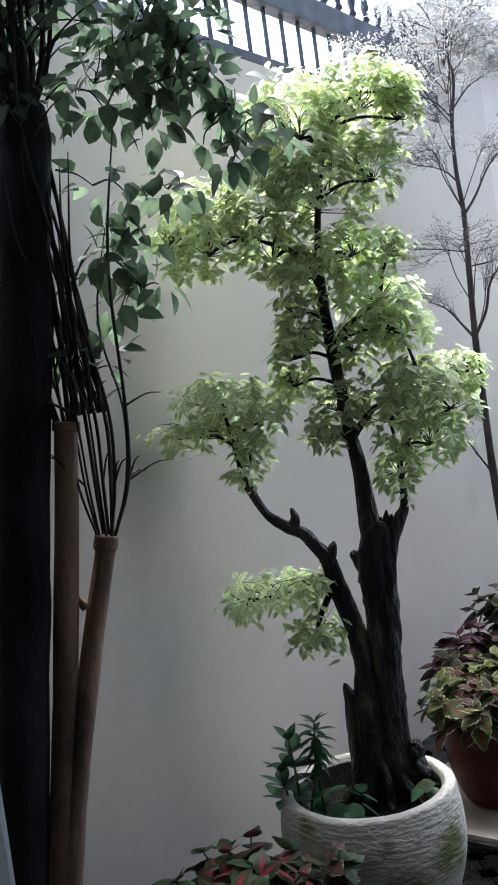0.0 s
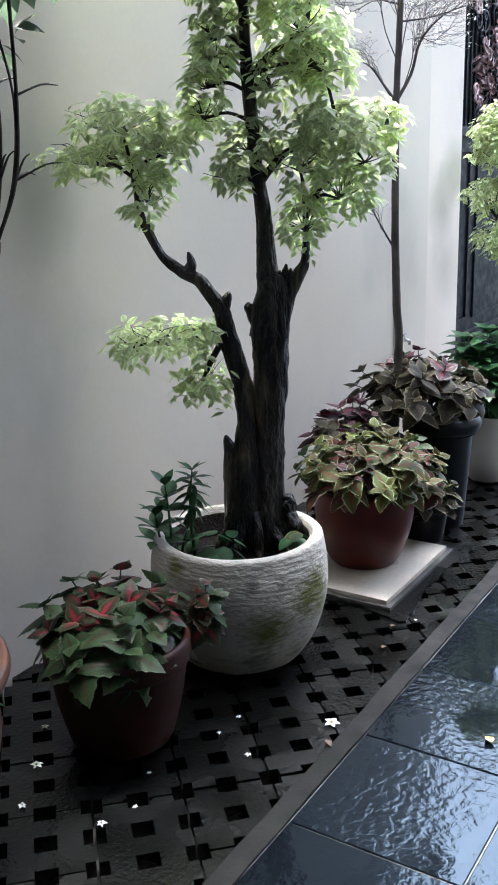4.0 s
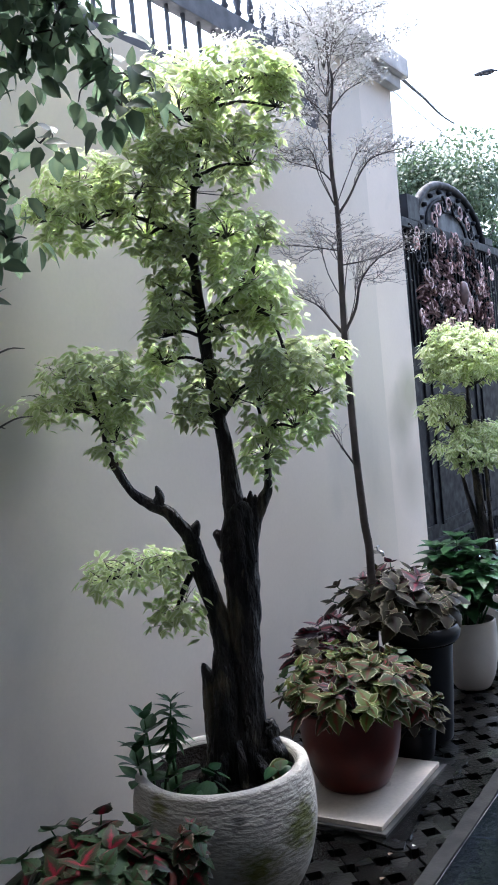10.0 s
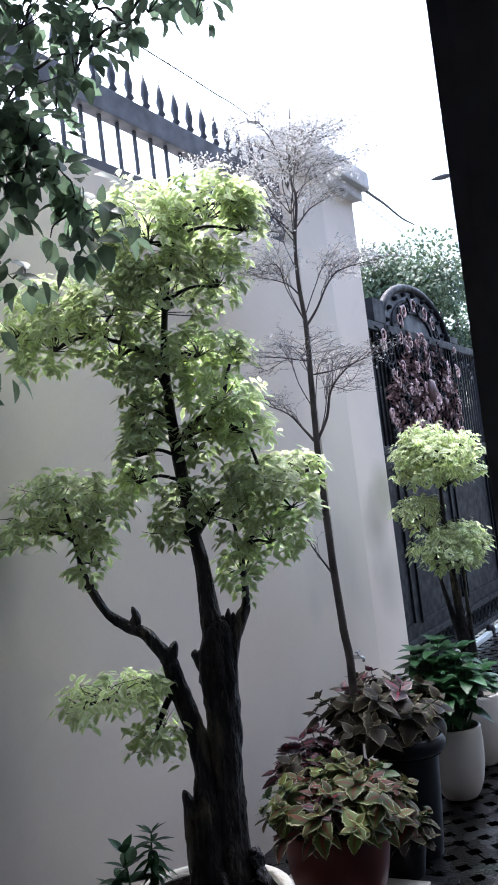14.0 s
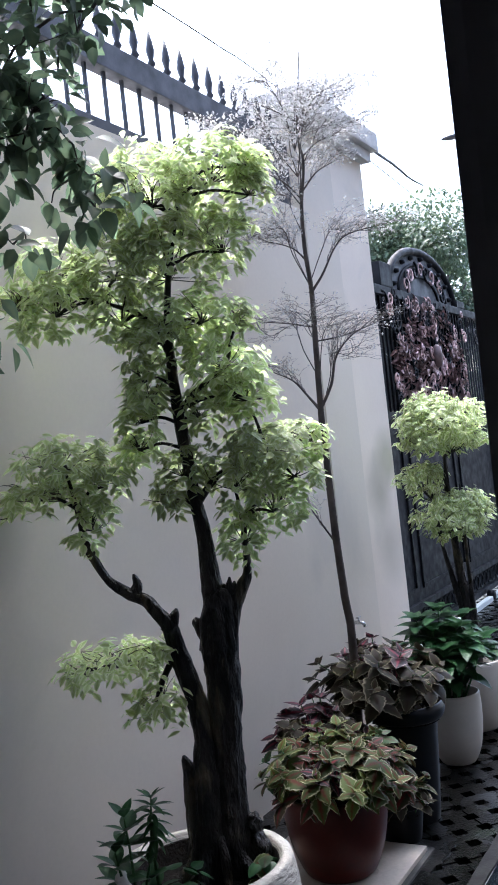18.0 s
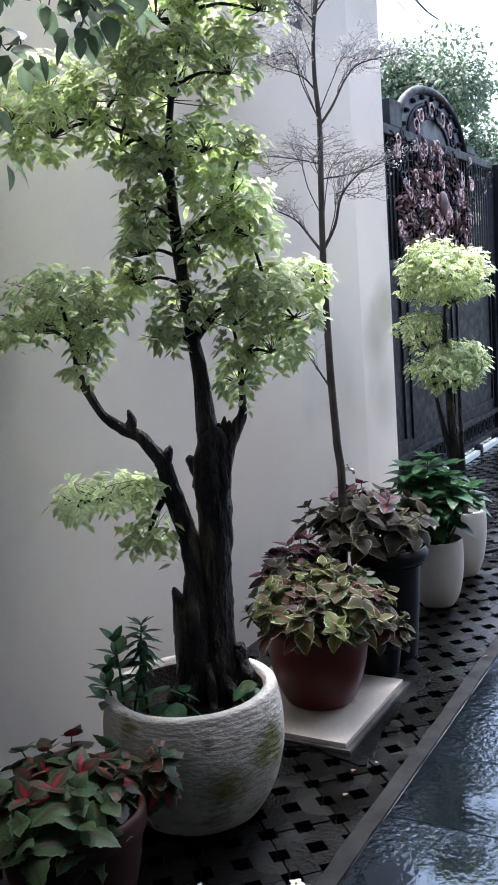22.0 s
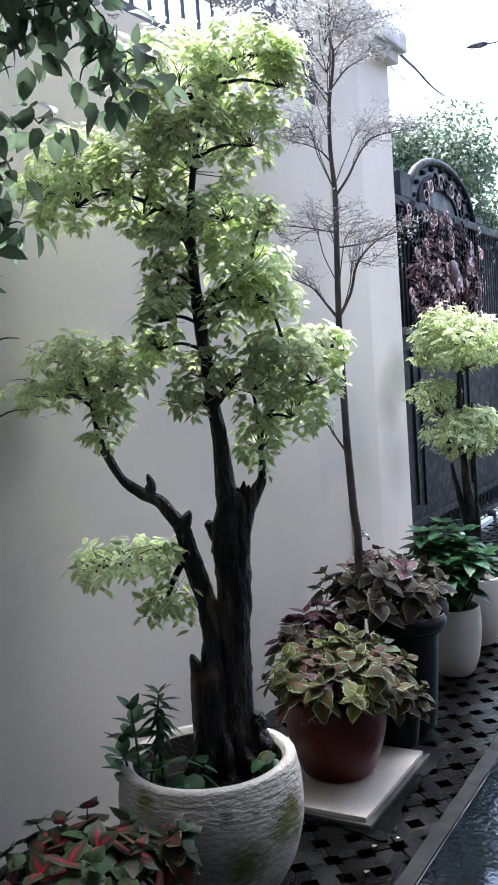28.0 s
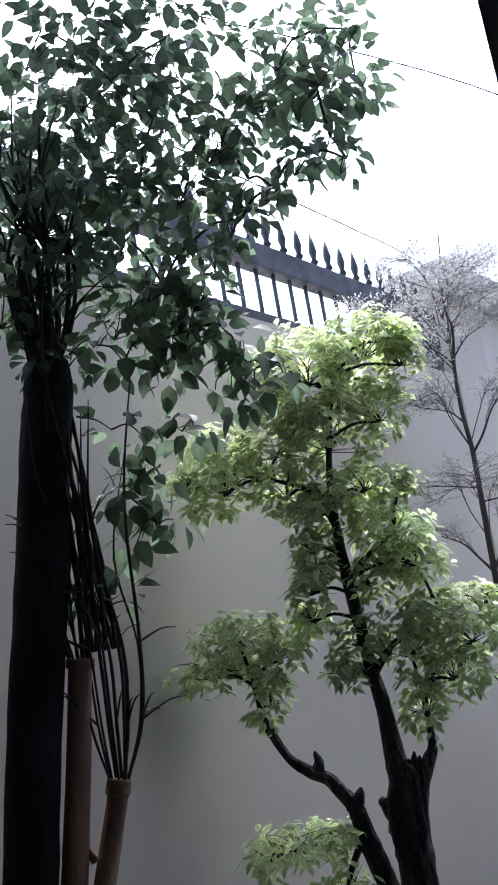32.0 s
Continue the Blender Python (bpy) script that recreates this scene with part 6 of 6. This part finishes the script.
part("trunk", tube([(23, 5.0, -0.05, 0.2), (23, 5.05, 2.0, 0.16), (23, 5.0, 4.2, 0.07)], 12, 4, 0.15), M["thin_bark"], second)
for k in range(18):
    a, q, z = g.uniform(0, 2 * math.pi), g.uniform(0.2, 1.0), g.uniform(2.0, 5.6)
    pad("foliage", (23 + 1.9 * q * math.cos(a), 5.0 + 1.9 * q * math.sin(a), z, g.uniform(0.6, 0.95), g.uniform(0.5, 0.7)), 420, 0.15, OVAL, M["tree_leaf"], second, limit=99)


def cable(pts, r, label):
    t = thing("overhead_cable", *pts[0][:3], label, "cable", "overhead cables")
    part("cable", tube([(*p, r) for p in pts], 6, 6), M["rubber"], t)
    return t


cable([(5.60, 2.1, 3.53), (7.9, 2.74, 4.09), (10.2, 3.38, 4.66), (13.6, 4.28, 5.42), (17.3, 5.22, 6.28)], 0.016, "thick black service cable from the pillar cap to the street tree")
cable([(4, 6, 7.2), (9.4, 6.0, 7.18), (11.2, 6, 7.17), (13.2, 6, 7.09), (22.5, 5.6, 5.9)], 0.010, "bundled overhead cable across the street")
cable([(5.66, 5.66, 8.2), (9.28, 3.71, 7.7), (12.5, 2.45, 7.25), (15.1, 1.2, 7.0)], 0.008, "thin overhead cable above the street, tied to the lamp pole")
lamp = thing("street_lamp", 15.1, 1.2, 0, "grey street lamp with a flat head on a long arm", "street lamp")
part("pole", tube([(15.1, 1.2, -0.05, 0.07), (15.1, 1.2, 3.0, 0.06), (15.1, 1.2, 7.1, 0.045)], 12, 3), M["fence_iron"], lamp)
part("arm", tube([(15.1, 1.2, 6.15, 0.022), (15.05, 2.4, 6.27, 0.016), (15.0, 3.85, 6.30, 0.012)], 8, 4), M["fence_iron"], lamp)
hd = bmesh.new()
bmesh.ops.create_icosphere(hd, subdivisions=3, radius=1.0)
for v in hd.verts:
    w = 0.5 + 0.5 * v.co.y
    v.co = Vector((15.0 + v.co.x * 0.09, 3.98 + v.co.y * 0.17, 6.31 + v.co.z * (0.055 - 0.035 * w)))
part("lamp_head", hd, M["fence_iron"], lamp, "flat tapering lamp head")
